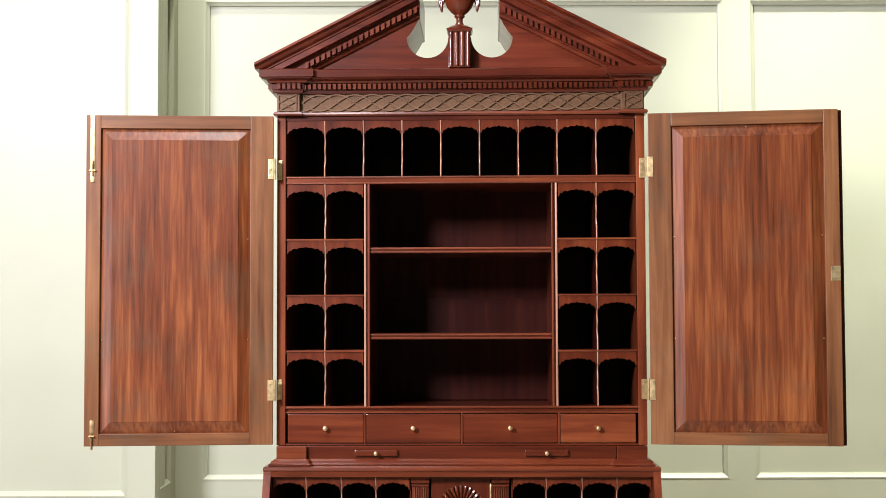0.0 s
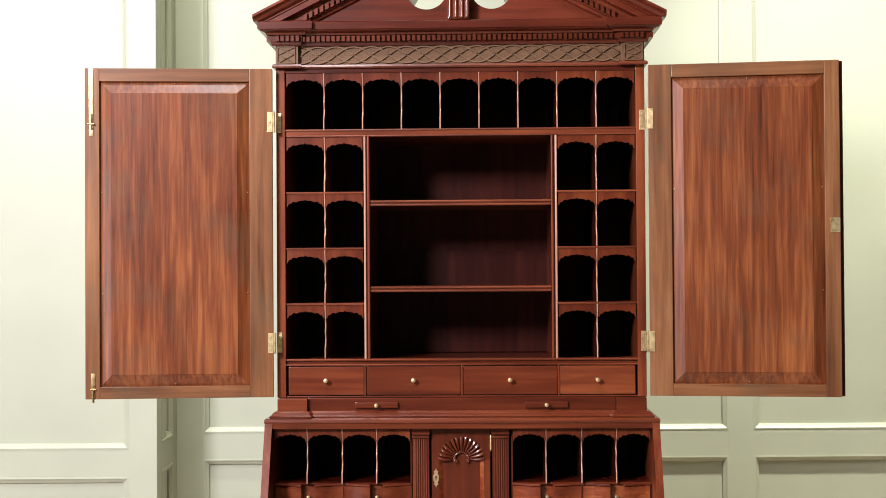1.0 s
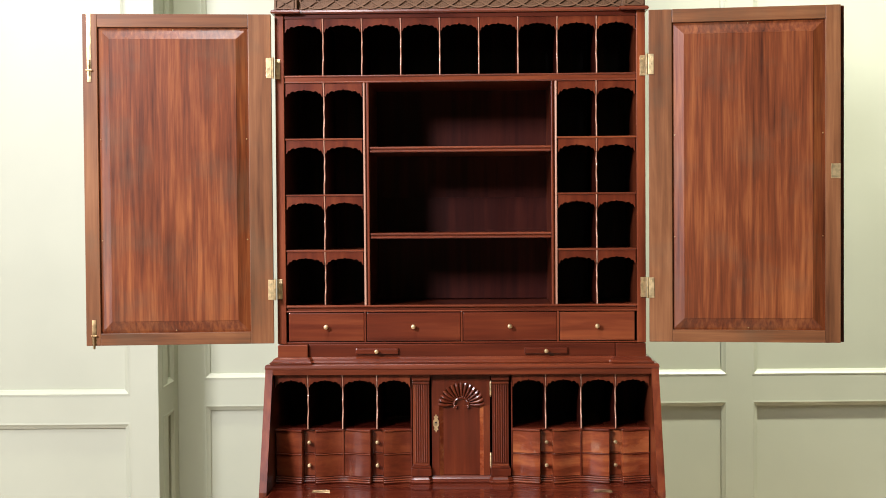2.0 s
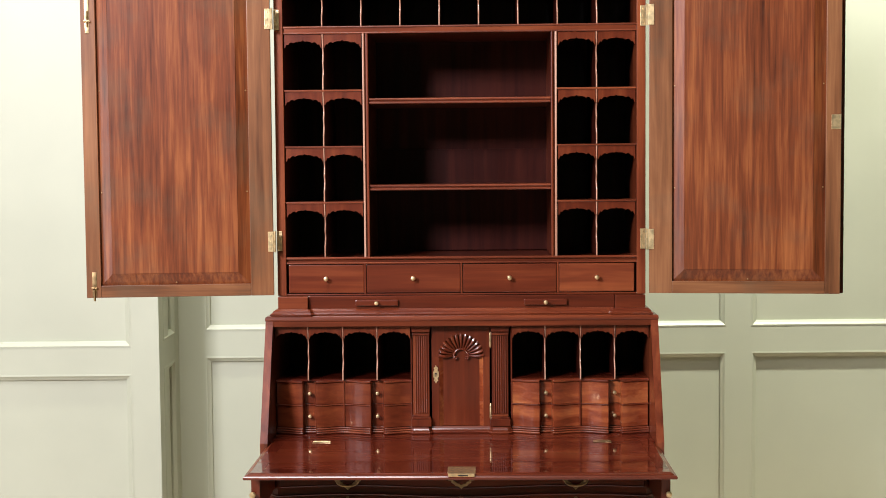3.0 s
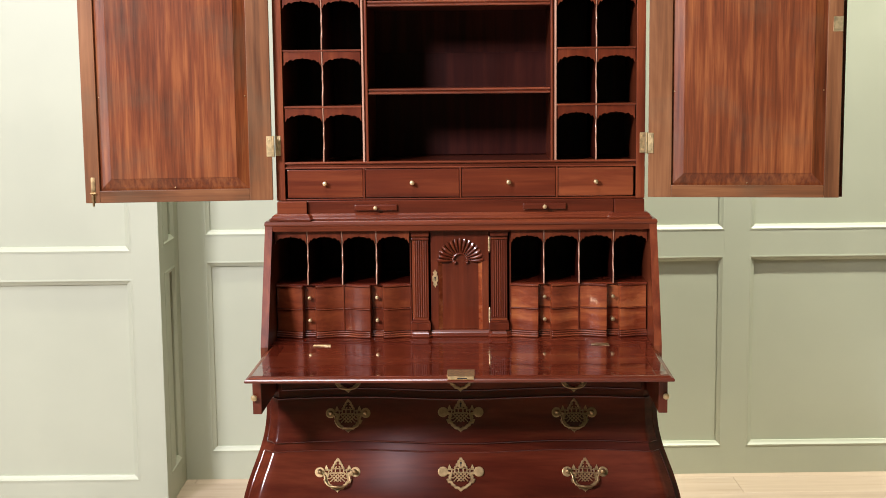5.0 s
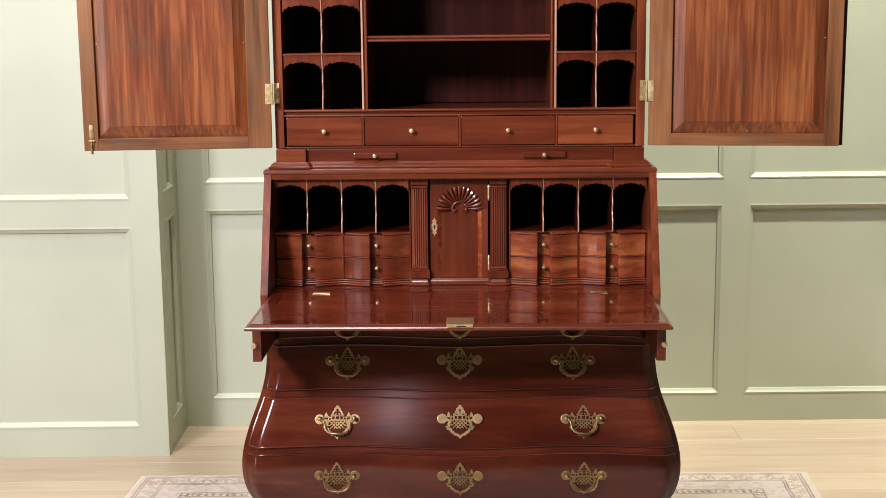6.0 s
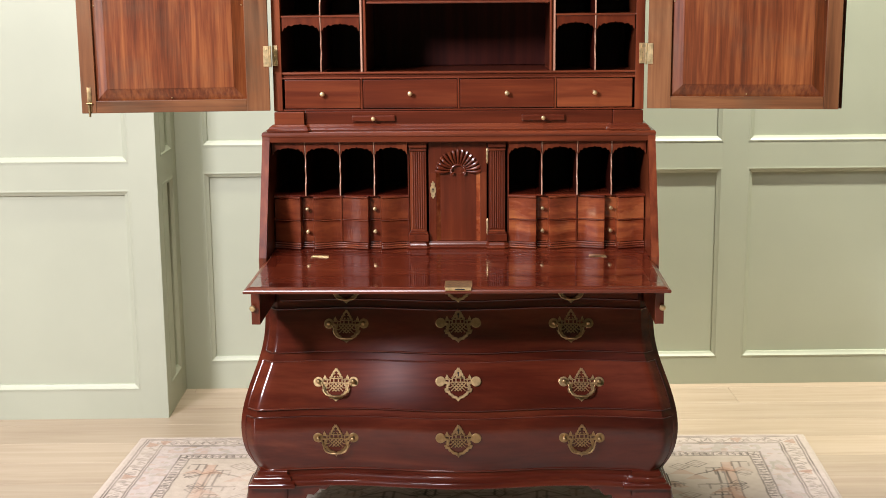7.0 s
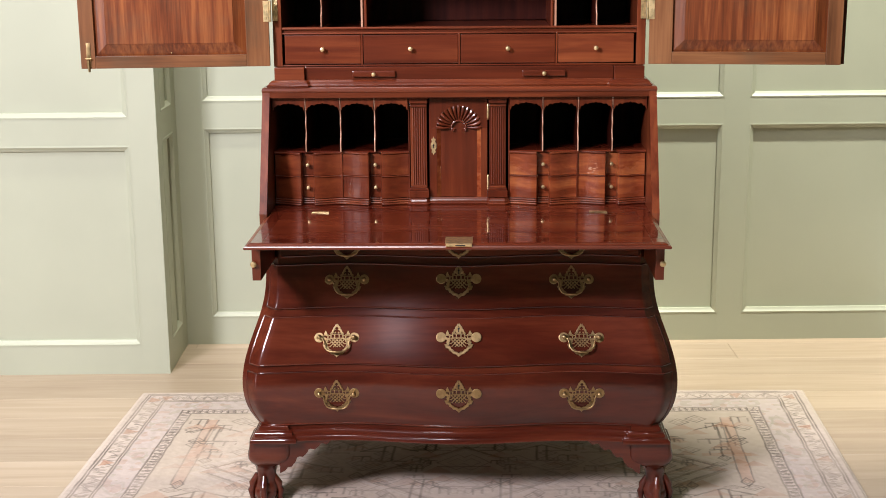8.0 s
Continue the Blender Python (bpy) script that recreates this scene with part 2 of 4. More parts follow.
def lerp_table(table, v):
    """Smooth value from a short table of (at, value), rising in at."""
    if v <= table[0][0]:
        return table[0][1]
    for (a, p), (b, q) in zip(table, table[1:]):
        if v <= b:
            s = (v - a) / (b - a)
            return p + (q - p) * s
    return table[-1][1]


# ---------------------------------------------------------------- the room
ROOM = pose(0, 1.226, 0, 0, 0, 1.82)      # the back wall's foot; local x along the wall, y into it
CEIL = 5.6


def wall(name, label, m, x0, x1, uprights, height=CEIL, panelled=True, rails=((0.0, 0.101), (0.797, 0.888), (2.579, 2.69), (5.45, CEIL))):
    """A wall along local x with its face at local y = 0, thick behind; proud stiles and rails with moulded panel edges."""
    root = thing(name, label, "wall", m, kind="structure")
    bm = bmesh.new()
    box(bm, x0, x1, 0.016, 0.16, 0, height)
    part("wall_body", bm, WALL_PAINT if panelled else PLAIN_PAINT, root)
    if not panelled:
        return root
    for a, b in uprights:
        part("stile", one_box(a, b, 0.0, 0.016, 0.0, height, bevel=0.0003), WALL_PAINT, root)
    edges = [(b, c) for (_, b), (c, _) in zip(uprights, uprights[1:])]
    for a, b in edges:
        for lo, hi in rails:
            part("rail", one_box(a, b, 0.0002, 0.016, lo, hi, bevel=0.0003), WALL_PAINT, root)
        for (_, lo), (hi, _) in zip(rails, rails[1:]):
            bm = bmesh.new()
            prof = [(0.0, 0.017), (0.0, -0.0008), (0.005, -0.0014), (0.009, 0.0020), (0.012, 0.0045), (0.019, 0.0085), (0.019, 0.017)]
            corners = [(a, lo), (b, lo), (b, hi), (a, hi)]
            rings = []
            for i, (cx, cz) in enumerate(corners):
                sx, sz = (1 if cx == a else -1), (1 if cz == lo else -1)
                rings.append([bm.verts.new((cx + sx * o, y, cz + sz * o)) for o, y in prof])
            for i in range(4):
                p, q = rings[i], rings[(i + 1) % 4]
                for k in range(len(prof) - 1):
                    bm.faces.new((p[k], q[k], q[k + 1], p[k + 1]))
            part("panel_moulding", bm, WALL_PAINT, root)
    return root


wall("wall_north", "pale sage green panelled wall behind the desk", ROOM, -1.05, 3.6, [(-1.05, -0.924), (0.917, 1.006), (2.8, 2.89), (3.5, 3.6)])
wall("wall_northwest", "pale sage green panelled wall standing forward of the recess", ROOM @ pose(0, -0.334, 0), -6.6, -1.018,
     [(-6.6, -6.5), (-4.4, -4.3), (-2.75, -2.65), (-1.108, -1.018)], rails=((0.0, 0.101), (0.788, 0.877), (2.579, 2.69), (5.45, CEIL)))
wall("wall_return", "short green panelled side of the recess in shade", ROOM @ pose(-1.0164, 0, 0, 0, 0, 90), -0.30, 0.0,
     [(-0.3335, -0.262), (-0.075, 0.0)])
# added unseen walls close the room; their dark olive limits and tints the bounce
wall("wall_east", "unseen olive side wall darkened to hold down bounce light", ROOM @ pose(3.6, 0, 0, 0, 0, -90), 0.0, 7.6, [], panelled=False)
wall("wall_west", "unseen olive side wall darkened to hold down bounce light", ROOM @ pose(-6.6, 0, 0, 0, 0, 90), -7.6, -0.334, [], panelled=False)
wall("wall_south", "unseen olive wall behind the camera, darkened to hold down bounce light", ROOM @ pose(0, -7.6, 0, 0, 0, 180), -3.6, 6.6, [], panelled=False)
# added unseen ceiling, green for the same bounce light
bm = bmesh.new()
box(bm, -6.8, 3.8, -7.9, 0.3, CEIL + 0.002, CEIL + 0.12)
tagged(part("ceiling", bm, CEILING_PAINT, place=ROOM), "unseen pale green ceiling tinted for the bounce light", "ceiling", kind="structure")

floor_root = thing("floor", "pale oak plank floor", "floor", ROOM, kind="structure")
bm = bmesh.new()
box(bm, -6.7, 3.7, -7.7, 0.15, -0.12, -0.022)
part("subfloor", bm, PLAIN_PAINT, floor_root)


# ---------------------------------------------------------------- the desk and bookcase
desk = thing("secretary_desk", "tall red mahogany secretary desk with doors and lid open", "secretary desk")
KNOB = [(0.0, 0.0), (0.0045, 0.0), (0.003, 0.004), (0.0028, 0.007), (0.0055, 0.010), (0.0065, 0.0135), (0.0050, 0.0165), (0.0, 0.018)]
FORWARD = pose(0, 0, 0, 90, 0, 0)         # local z turned towards -y


def knob(parent, x, y, z, size=1.0):
    bm = lathe(bmesh.new(), [(r * size, h * size) for r, h in KNOB], pose(x, y, z) @ FORWARD, 14)
    return part("knob", bm, BRASS, parent, "small round brass knob", smooth=True)


def valance_depth(u, deep):
    table = [(0.0, 0.42), (0.05, 0.47), (0.10, 0.53), (0.20, 0.50), (0.32, 0.52), (0.44, 0.57), (0.50, 0.67), (0.54, 0.58), (0.64, 0.57), (0.73, 0.64),
             (0.79, 0.80), (0.83, 0.70), (0.90, 0.78), (0.96, 1.0), (1.0, 1.0)]
    return deep * lerp_table(table, abs(u))


def valance(parent, x0, x1, top, deep, y):
    n = 50
    cols = []
    for i in range(n + 1):
        u = -1 + 2 * i / n
        cols.append((x0 + (x1 - x0) * i / n, top - valance_depth(u, deep), top))
    return part("valance", strip_plate(bmesh.new(), cols, y, y + 0.007), WOOD_V, parent)


def divider(parent, x, z0, z1, y, depth, thick=0.0040):
    """A thin upright partition whose front edge is sawn in waves."""
    n = 30
    pts = []
    for i in range(n + 1):
        s = i / n
        wave = 0.010 * (1 - abs(2 * s - 1) ** 3) + 0.0035 * math.sin(2 * math.pi * 3.5 * s)
        pts.append((y + max(wave if 0.22 < s < 0.97 else 0.0, 0.0) * (1 if s < 0.8 else (0.97 - s) / 0.17 if s < 0.97 else 0), z0 + (z1 - z0) * s))
    bm = bmesh.new()
    half_round = [(-0.5, 0.5), (-0.43, 0.25), (-0.25, 0.06), (0.0, 0.0), (0.25, 0.06), (0.43, 0.25), (0.5, 0.5)]
    front = [[bm.verts.new((x + thick * o, a + thick * q, b)) for o, q in half_round] + [bm.verts.new((x + thick / 2, y + depth, b)), bm.verts.new((x - thick / 2, y + depth, b))] for a, b in pts]
    for p, q in zip(front, front[1:]):
        for k in range(9):
            bm.faces.new((p[k], p[(k + 1) % 9], q[(k + 1) % 9], q[k]))
    bm.faces.new(front[0])
    bm.faces.new(front[-1])
    ob = part("divider", bm, WOOD_EDGE_GLINT, parent, smooth=True)
    ob.data.materials.append(WOOD_INSIDE_SHADE)
    # sides in the painted shade colour, only the front edge pale
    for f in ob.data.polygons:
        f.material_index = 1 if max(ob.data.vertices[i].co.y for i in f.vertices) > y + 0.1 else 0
    return ob


# ---- upper case
UW, UI = 0.480, 0.457                     # half widths outside and inside
UB, UT = 1.125, 1.990                     # bottom and top
UD = 0.30
upper = new("bookcase")
upper.parent = desk
for s in (-1, 1):
    xa, xb = sorted((s * UW, s * UI))
    part("side", one_box(xa, xb, 0.0, UD, UB, UT), WOOD_STILE, upper)
part("back_board", one_box(-UI, UI, UD - 0.012, UD - 0.002, UB, UT, bevel=0), WOOD_INSIDE_SHADE, upper)
part("back_board", one_box(-0.24, 0.24, UD - 0.018, UD - 0.0125, UB + 0.1, 1.508, bevel=0.001), WOOD_INSIDE_SHADE, upper)
part("top_board", one_box(-UI, UI, 0.012, UD - 0.012, 1.985, 2.0), WOOD_INSIDE_SHADE, upper)
part("top_rail", one_box(-UI, UI, 0.004, 0.020, 1.972, 1.990), WOOD_DARK, upper)
part("floor_board", one_box(-UI, UI, 0.010, UD - 0.012, 1.208, 1.222), WOOD_H, upper)
part("long_shelf", one_box(-UI, UI, 0.006, UD - 0.012, 1.807, 1.823, bevel=0.003), WOOD_RAIL, upper)
part("drawer_bottom", one_box(-UI, UI, 0.004, UD - 0.012, UB, 1.129), WOOD_H, upper)
for z0, z1 in ((1.219, 1.226), (1.207, 1.212), (1.8195, 1.8255), (1.805, 1.8095)):      # beads along the shelves
    part("bead", tube(bmesh.new(), [(-UI, 0.006, (z0 + z1) / 2), (UI, 0.006, (z0 + z1) / 2)], (z1 - z0) / 2, 8), WOOD_RAIL, upper, smooth=True)
# nine pigeonholes under the top
TOP_DIV = [-UI + 2 * UI * i / 9 for i in range(10)]
for x in TOP_DIV[1:-1]:
    divider(upper, x, 1.8235, 1.972, 0.004, UD - 0.022)
for a, b in zip(TOP_DIV, TOP_DIV[1:]):
    valance(upper, a + 0.0026, b - 0.0026, 1.972, 0.034, 0.007)
# two stacks of eight pigeonholes
ROWS_Z = [1.226, 1.368, 1.513, 1.659, 1.805]
for s in (-1, 1):
    inner, outer = s * 0.252, s * UI
    mid = (inner + outer) / 2
    xa, xb = sorted((inner, outer))
    part("post", one_box(*sorted((s * 0.2365, s * 0.2425)), 0.004, 0.020, 1.224, 1.806, bevel=0.002), WOOD_V, upper)
    # pale post, its highlight painted in
    part("post", one_box(*sorted((s * 0.2465, s * 0.252)), 0.004, UD - 0.013, 1.224, 1.806, bevel=0.002), WOOD_EDGE_GLINT, upper)
    part("post_core", one_box(*sorted((s * 0.2375, s * 0.2505)), 0.010, UD - 0.0135, 1.224, 1.806, bevel=0.0), WOOD_V, upper)
    for z in ROWS_Z[1:-1]:
        part("small_shelf", one_box(xa + 0.0005, xb - 0.0005, 0.004, UD - 0.013, z - 0.0025, z + 0.0025), WOOD_RAIL, upper)
    for z0, z1 in zip(ROWS_Z, ROWS_Z[1:]):
        divider(upper, mid, z0 + (0.0025 if z0 > 1.23 else 0), z1 - (0.0025 if z1 < 1.8 else 0), 0.004, UD - 0.022)
        for a, b in ((xa, mid), (mid, xb)):
            valance(upper, a + 0.0027, b - 0.0027, z1 - (0.003 if z1 < 1.8 else 0.001), 0.034, 0.007)
# wide shelves in the middle
for z in (1.639, 1.414):
    shelf = part("wide_shelf", one_box(-0.236, 0.236, 0.012, UD - 0.019, z - 0.016, z, bevel=0.002), WOOD_H, upper)
    part("shelf_lip", tube(bmesh.new(), [(-0.2355, 0.011, z - 0.0035), (0.2355, 0.011, z - 0.0035)], 0.0032, 8), WOOD_RAIL, shelf, smooth=True)
    part("shelf_lip", tube(bmesh.new(), [(-0.2355, 0.011, z - 0.0125), (0.2355, 0.011, z - 0.0125)], 0.0030, 8), WOOD_RAIL, shelf, smooth=True)
# four shallow drawers
EDGES = [-0.4545, -0.2505, 0.0015, 0.2525, 0.4545]
for i, (a, b) in enumerate(zip(EDGES, EDGES[1:])):
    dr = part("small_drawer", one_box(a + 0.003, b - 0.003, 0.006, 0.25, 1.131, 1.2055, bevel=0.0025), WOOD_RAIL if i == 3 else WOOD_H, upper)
    knob(dr, (a + b) / 2, 0.006, 1.169)
for x in EDGES[1:-1]:
    part("drawer_divider", one_box(x - 0.0024, x + 0.0024, 0.003, 0.25, 1.129, 1.208, bevel=0.001), WOOD_V, upper)

# waist: end blocks, set back fascia, candle slides, mouldings
for s in (-1, 1):
    part("end_block", one_box(*sorted((s * 0.478, s * 0.400)), -0.014, UD, 1.079, UB - 0.001, bevel=0.002), WOOD_H, upper)
    slide = part("candle_slide", one_box(s * 0.22 - 0.056, s * 0.22 + 0.056, -0.010, 0.12, 1.098, 1.1135, bevel=0.003), WOOD_H, upper, "narrow pull-out candle slide")
    knob(slide, s * 0.22, -0.010, 1.106, 0.9)
part("fascia", one_box(-0.3995, 0.3995, -0.001, UD, 1.079, UB - 0.001, bevel=0.002), WOOD_H, upper)
WAIST = [(0.0, 1.074), (0.016, 1.074), (0.018, 1.078), (0.012, 1.082), (0.011, 1.086), (0.004, 1.091), (0.0, 1.091)]
part("waist_moulding", sweep(bmesh.new(), WAIST, [(-0.479, UD), (-0.479, -0.015), (-0.399, -0.015), (-0.392, -0.002), (0.392, -0.002), (0.399, -0.015), (0.479, -0.015), (0.479, UD)]), WOOD_H, upper)

# frieze with carved lattice
part("frieze_board", one_box(-0.472, 0.472, 0.004, UD, 1.990, 2.052), WOOD_CARVED, upper)
bm = bmesh.new()
FZ, FA = 2.0185, 0.0215
for sign in (-1, 1):
    for ph in (0.0, 0.5):
        pts = [(-0.415 + 0.83 * i / 240, FZ + sign * FA * math.cos(2 * math.pi * ((0.83 * i / 240) / 0.185 + ph * 0.5)) * (1.0 if ph == 0 else 0.98)) for i in range(241)]
        ribbon(bm, pts, 0.0042, -0.001 - 0.0006 * ph, 0.005)
part("lattice_carving", bm, WOOD_CARVED, upper)
dots, tri = [], []
stipple = random.Random(8)
for i in range(170):                       # punched ground between the bands
    for k in range(9):
        x, z, r = -0.413 + 0.00486 * i + stipple.uniform(-0.001, 0.001), 1.999 + 0.0046 * k + 0.0023 * (i % 2) + stipple.uniform(-0.001, 0.001), stipple.uniform(0.0012, 0.0022)
        n = len(dots)
        dots += [(x - r, 0.0042, z), (x, 0.0042, z - r), (x + r, 0.0042, z), (x, 0.0042, z + r), (x, 0.0028, z)]
        tri += [(n, n + 1, n + 4), (n + 1, n + 2, n + 4), (n + 2, n + 3, n + 4), (n + 3, n, n + 4)]
mesh = bpy.data.meshes.new("stippled_ground")
mesh.from_pydata(dots, [], tri)
mesh.materials.append(WOOD_CARVED)
ob = new("stippled_ground", mesh)
ob.parent = upper
tagged(ob, kind="stuff")
for s in (-1, 1):
    blk = part("frieze_end", one_box(*sorted((s * 0.420, s * 0.479)), -0.010, UD, 1.990, 2.052, bevel=0.001), WOOD_CARVED, upper)
    bm = bmesh.new()
    xa, xb = sorted((s * 0.428, s * 0.474))
    for q in (((xa, 1.997), (xb, 2.022)), ((xa, 2.022), (xb, 1.997)), ((xa, 2.018), (xb, 2.040)), ((xa, 2.040), (xb, 2.018))):
        ribbon(bm, list(q), 0.0035, -0.014, -0.009)
    for q in (((xa, 1.997), (xa, 2.041)), ((xb, 1.997), (xb, 2.041)), ((xa, 1.997), (xb, 1.997)), ((xa, 2.041), (xb, 2.041))):
        ribbon(bm, list(q), 0.003, -0.0135, -0.009)
    tagged(part("end_carving", bm, WOOD_CARVED, blk), kind="stuff")
ENDS = [(-0.480, UD), (-0.480, -0.011), (-0.419, -0.011), (-0.419, 0.003), (0.419, 0.003), (0.419, -0.011), (0.480, -0.011), (0.480, UD)]
part("frieze_bead", sweep(bmesh.new(), [(0.0, 1.984), (0.006, 1.984), (0.008, 1.988), (0.006, 1.993), (0.0, 1.995)], ENDS), WOOD_H, upper)
part("dentil_band", sweep(bmesh.new(), [(-0.02, 2.042), (0.006, 2.042), (0.009, 2.046), (0.009, 2.050), (0.011, 2.052), (0.011, 2.070), (-0.02, 2.070)], ENDS), WOOD_DARK, upper)
bm = bmesh.new()
for i in range(-36, 37):
    x = i * 0.0131
    y = -0.022 if abs(x) > 0.412 else -0.008
    box(bm, x - 0.0042, x + 0.0042, y - 0.0095, y + 0.0015, 2.052, 2.066, 0)
for s in (-1, 1):
    for i in range(22):
        y = -0.018 + i * 0.0131
        xa, xb = sorted((s * 0.4905, s * 0.5005))
        box(bm, xa, xb, y - 0.0042, y + 0.0042, 2.052, 2.066, 0)
tagged(part("dentil_course", bm, WOOD_H, upper, "row of small square dentils"), kind="stuff")
CORNICE = [(-0.03, 2.068), (0.020, 2.068), (0.022, 2.073), (0.034, 2.0775), (0.037, 2.0805), (0.040, 2.081), (0.040, 2.099), (0.036, 2.102), (-0.03, 2.103)]
part("cornice", sweep(bmesh.new(), CORNICE, ENDS), WOOD_DARK, upper)

# broken pediment
SLOPE, TIPX, TIPZ = 0.505, 0.531, 2.116
GAP = 0.104


def rake_top(x):
    return TIPZ + SLOPE * (TIPX - abs(x))


RAKE = [(-0.062, 0.0), (-0.064, 0.007), (-0.055, 0.013), (-0.049, 0.021), (-0.041, 0.027), (-0.041, 0.030), (-0.037, 0.032), (-0.037, 0.047), (-0.018, 0.050), (-0.016, 0.059),
        (-0.016, 0.079), (-0.010, 0.081), (-0.008, 0.089), (0.0, 0.092), (UD, 0.092), (UD, 0.0)]
for s in (-1, 1):
    bm = bmesh.new()
    rings = []
    for i in range(33):
        x = TIPX - (TIPX - GAP) * i / 32 if i > 8 else TIPX - (TIPX - GAP) * (i / 8) * 0.25
        rings.append([bm.verts.new((s * x, y, max(rake_top(x) - h, 2.1005))) for y, h in RAKE])
    k = len(RAKE)
    for p, q in zip(rings, rings[1:]):
        for j in range(k):
            bm.faces.new((p[j], q[j], q[(j + 1) % k], p[(j + 1) % k]))
    bm.faces.new(rings[0])
    bm.faces.new(rings[-1])
    rake = part("raking_cornice", bm, WOOD_PEDIMENT, upper)
    bm = bmesh.new()
    for i in range(25):
        x = 0.115 + 0.0142 * i
        z = rake_top(x) - 0.0605
        if z - 0.018 > 2.101:
            va = [bm.verts.new(c) for c in ((s * (x - 0.0045), -0.0265, z + 0.0023), (s * (x + 0.0045), -0.0265, z - 0.0023), (s * (x + 0.0045), -0.0265, z - 0.0183), (s * (x - 0.0045), -0.0265, z - 0.0137))]
            vb = [bm.verts.new(v.co + Vector((0, 0.012, 0))) for v in va]
            for j in range(4):
                bm.faces.new((va[j], va[(j + 1) % 4], vb[(j + 1) % 4], vb[j]))
            bm.faces.new(va)
    tagged(part("dentil_course", bm, WOOD_PEDIMENT, rake), kind="stuff")
    # tympanum with its round opening
    cols = []
    HX, HZ, HR = 0.0845, 2.190, 0.0545
    for i in range(41):
        x = 0.50 - (0.50 - HX - HR) * i / 40
        cols.append((s * x, 2.100, max(rake_top(x) - 0.080, 2.1005)))
    bm = strip_plate(bmesh.new(), cols, 0.0, UD - 0.02)
    cols = []
    for i in range(31):
        a = math.pi * i / 30
        x = HX + HR * math.cos(a)
        cols.append((s * x, 2.100, HZ - HR * math.sin(a)))
    cols.append((s * 0.012, 2.100, HZ))
    strip_plate(bm, cols, 0.0, UD - 0.02)
    cols = []
    for i in range(13):
        q = i / 12
        x = HX + HR - (HX + HR - GAP - 0.001) * q
        cols.append((s * x, HZ + 0.052 * (q ** 1.25), rake_top(x) - 0.03))
    strip_plate(bm, cols, 0.0, UD - 0.02)
    part("tympanum", bm, WOOD_PEDIMENT, upper)
plinth = part("finial_plinth", one_box(-0.028, 0.028, -0.034, 0.02, 2.104, 2.199), WOOD_V, upper)
for x in (-0.0225, -0.0075, 0.0075, 0.0225):
    part("flute_rib", tube(bmesh.new(), [(x, -0.034, 2.108), (x, -0.034, 2.196)], 0.0052, 10), WOOD_V, plinth, smooth=True)
part("plinth_cap", sweep(bmesh.new(), [(-0.01, 2.197), (0.002, 2.197), (0.005, 2.201), (0.006, 2.206), (-0.03, 2.207)], [(-0.028, 0.02), (-0.028, -0.036), (0.028, -0.036), (0.028, 0.02)]), WOOD_V, plinth)
part("plinth_cap", one_box(-0.027, 0.027, -0.035, 0.02, 2.197, 2.2068), WOOD_V, plinth)
URN = [(0.0, 2.207), (0.030, 2.207), (0.031, 2.211), (0.024, 2.216), (0.013, 2.219), (0.0085, 2.227), (0.0085, 2.236), (0.013, 2.240), (0.014, 2.243), (0.013, 2.246),
       (0.022, 2.253), (0.033, 2.266), (0.039, 2.283), (0.041, 2.298), (0.042, 2.310), (0.040, 2.313), (0.036, 2.318), (0.024, 2.330), (0.014, 2.346), (0.010, 2.352),
       (0.014, 2.358), (0.016, 2.372), (0.011, 2.395), (0.0, 2.42)]
fin = part("urn_finial", lathe(bmesh.new(), URN, pose(0, -0.008, 0), 32), WOOD_V, upper, "turned urn finial hung with carved drapery", smooth=True)
bm = bmesh.new()
for s in (-1, 1):
    for k, (dx, drop) in enumerate(((0.0, 0.050), (0.004, 0.038), (-0.004, 0.030))):
        tube(bm, [(s * (0.045 + dx), -0.010 + 0.004 * k, 2.310), (s * (0.047 + dx), -0.012, 2.29), (s * (0.0465 + dx), -0.012, 2.31 - drop), (s * (0.046 + dx), -0.012, 2.303 - drop)],
             [0.003, 0.0045, 0.0042, 0.0015], 7)
for i in range(3):
    a0 = math.pi + math.pi * i / 3
    pts = []
    for j in range(9):
        a = a0 + math.pi / 3 * j / 8
        pts.append((0.0405 * math.cos(a), -0.008 + 0.0405 * math.sin(a), 2.306 - 0.018 * math.sin(math.pi * j / 8)))
    tube(bm, pts, 0.003, 6)
part("drapery", bm, WOOD_V, fin, smooth=True)


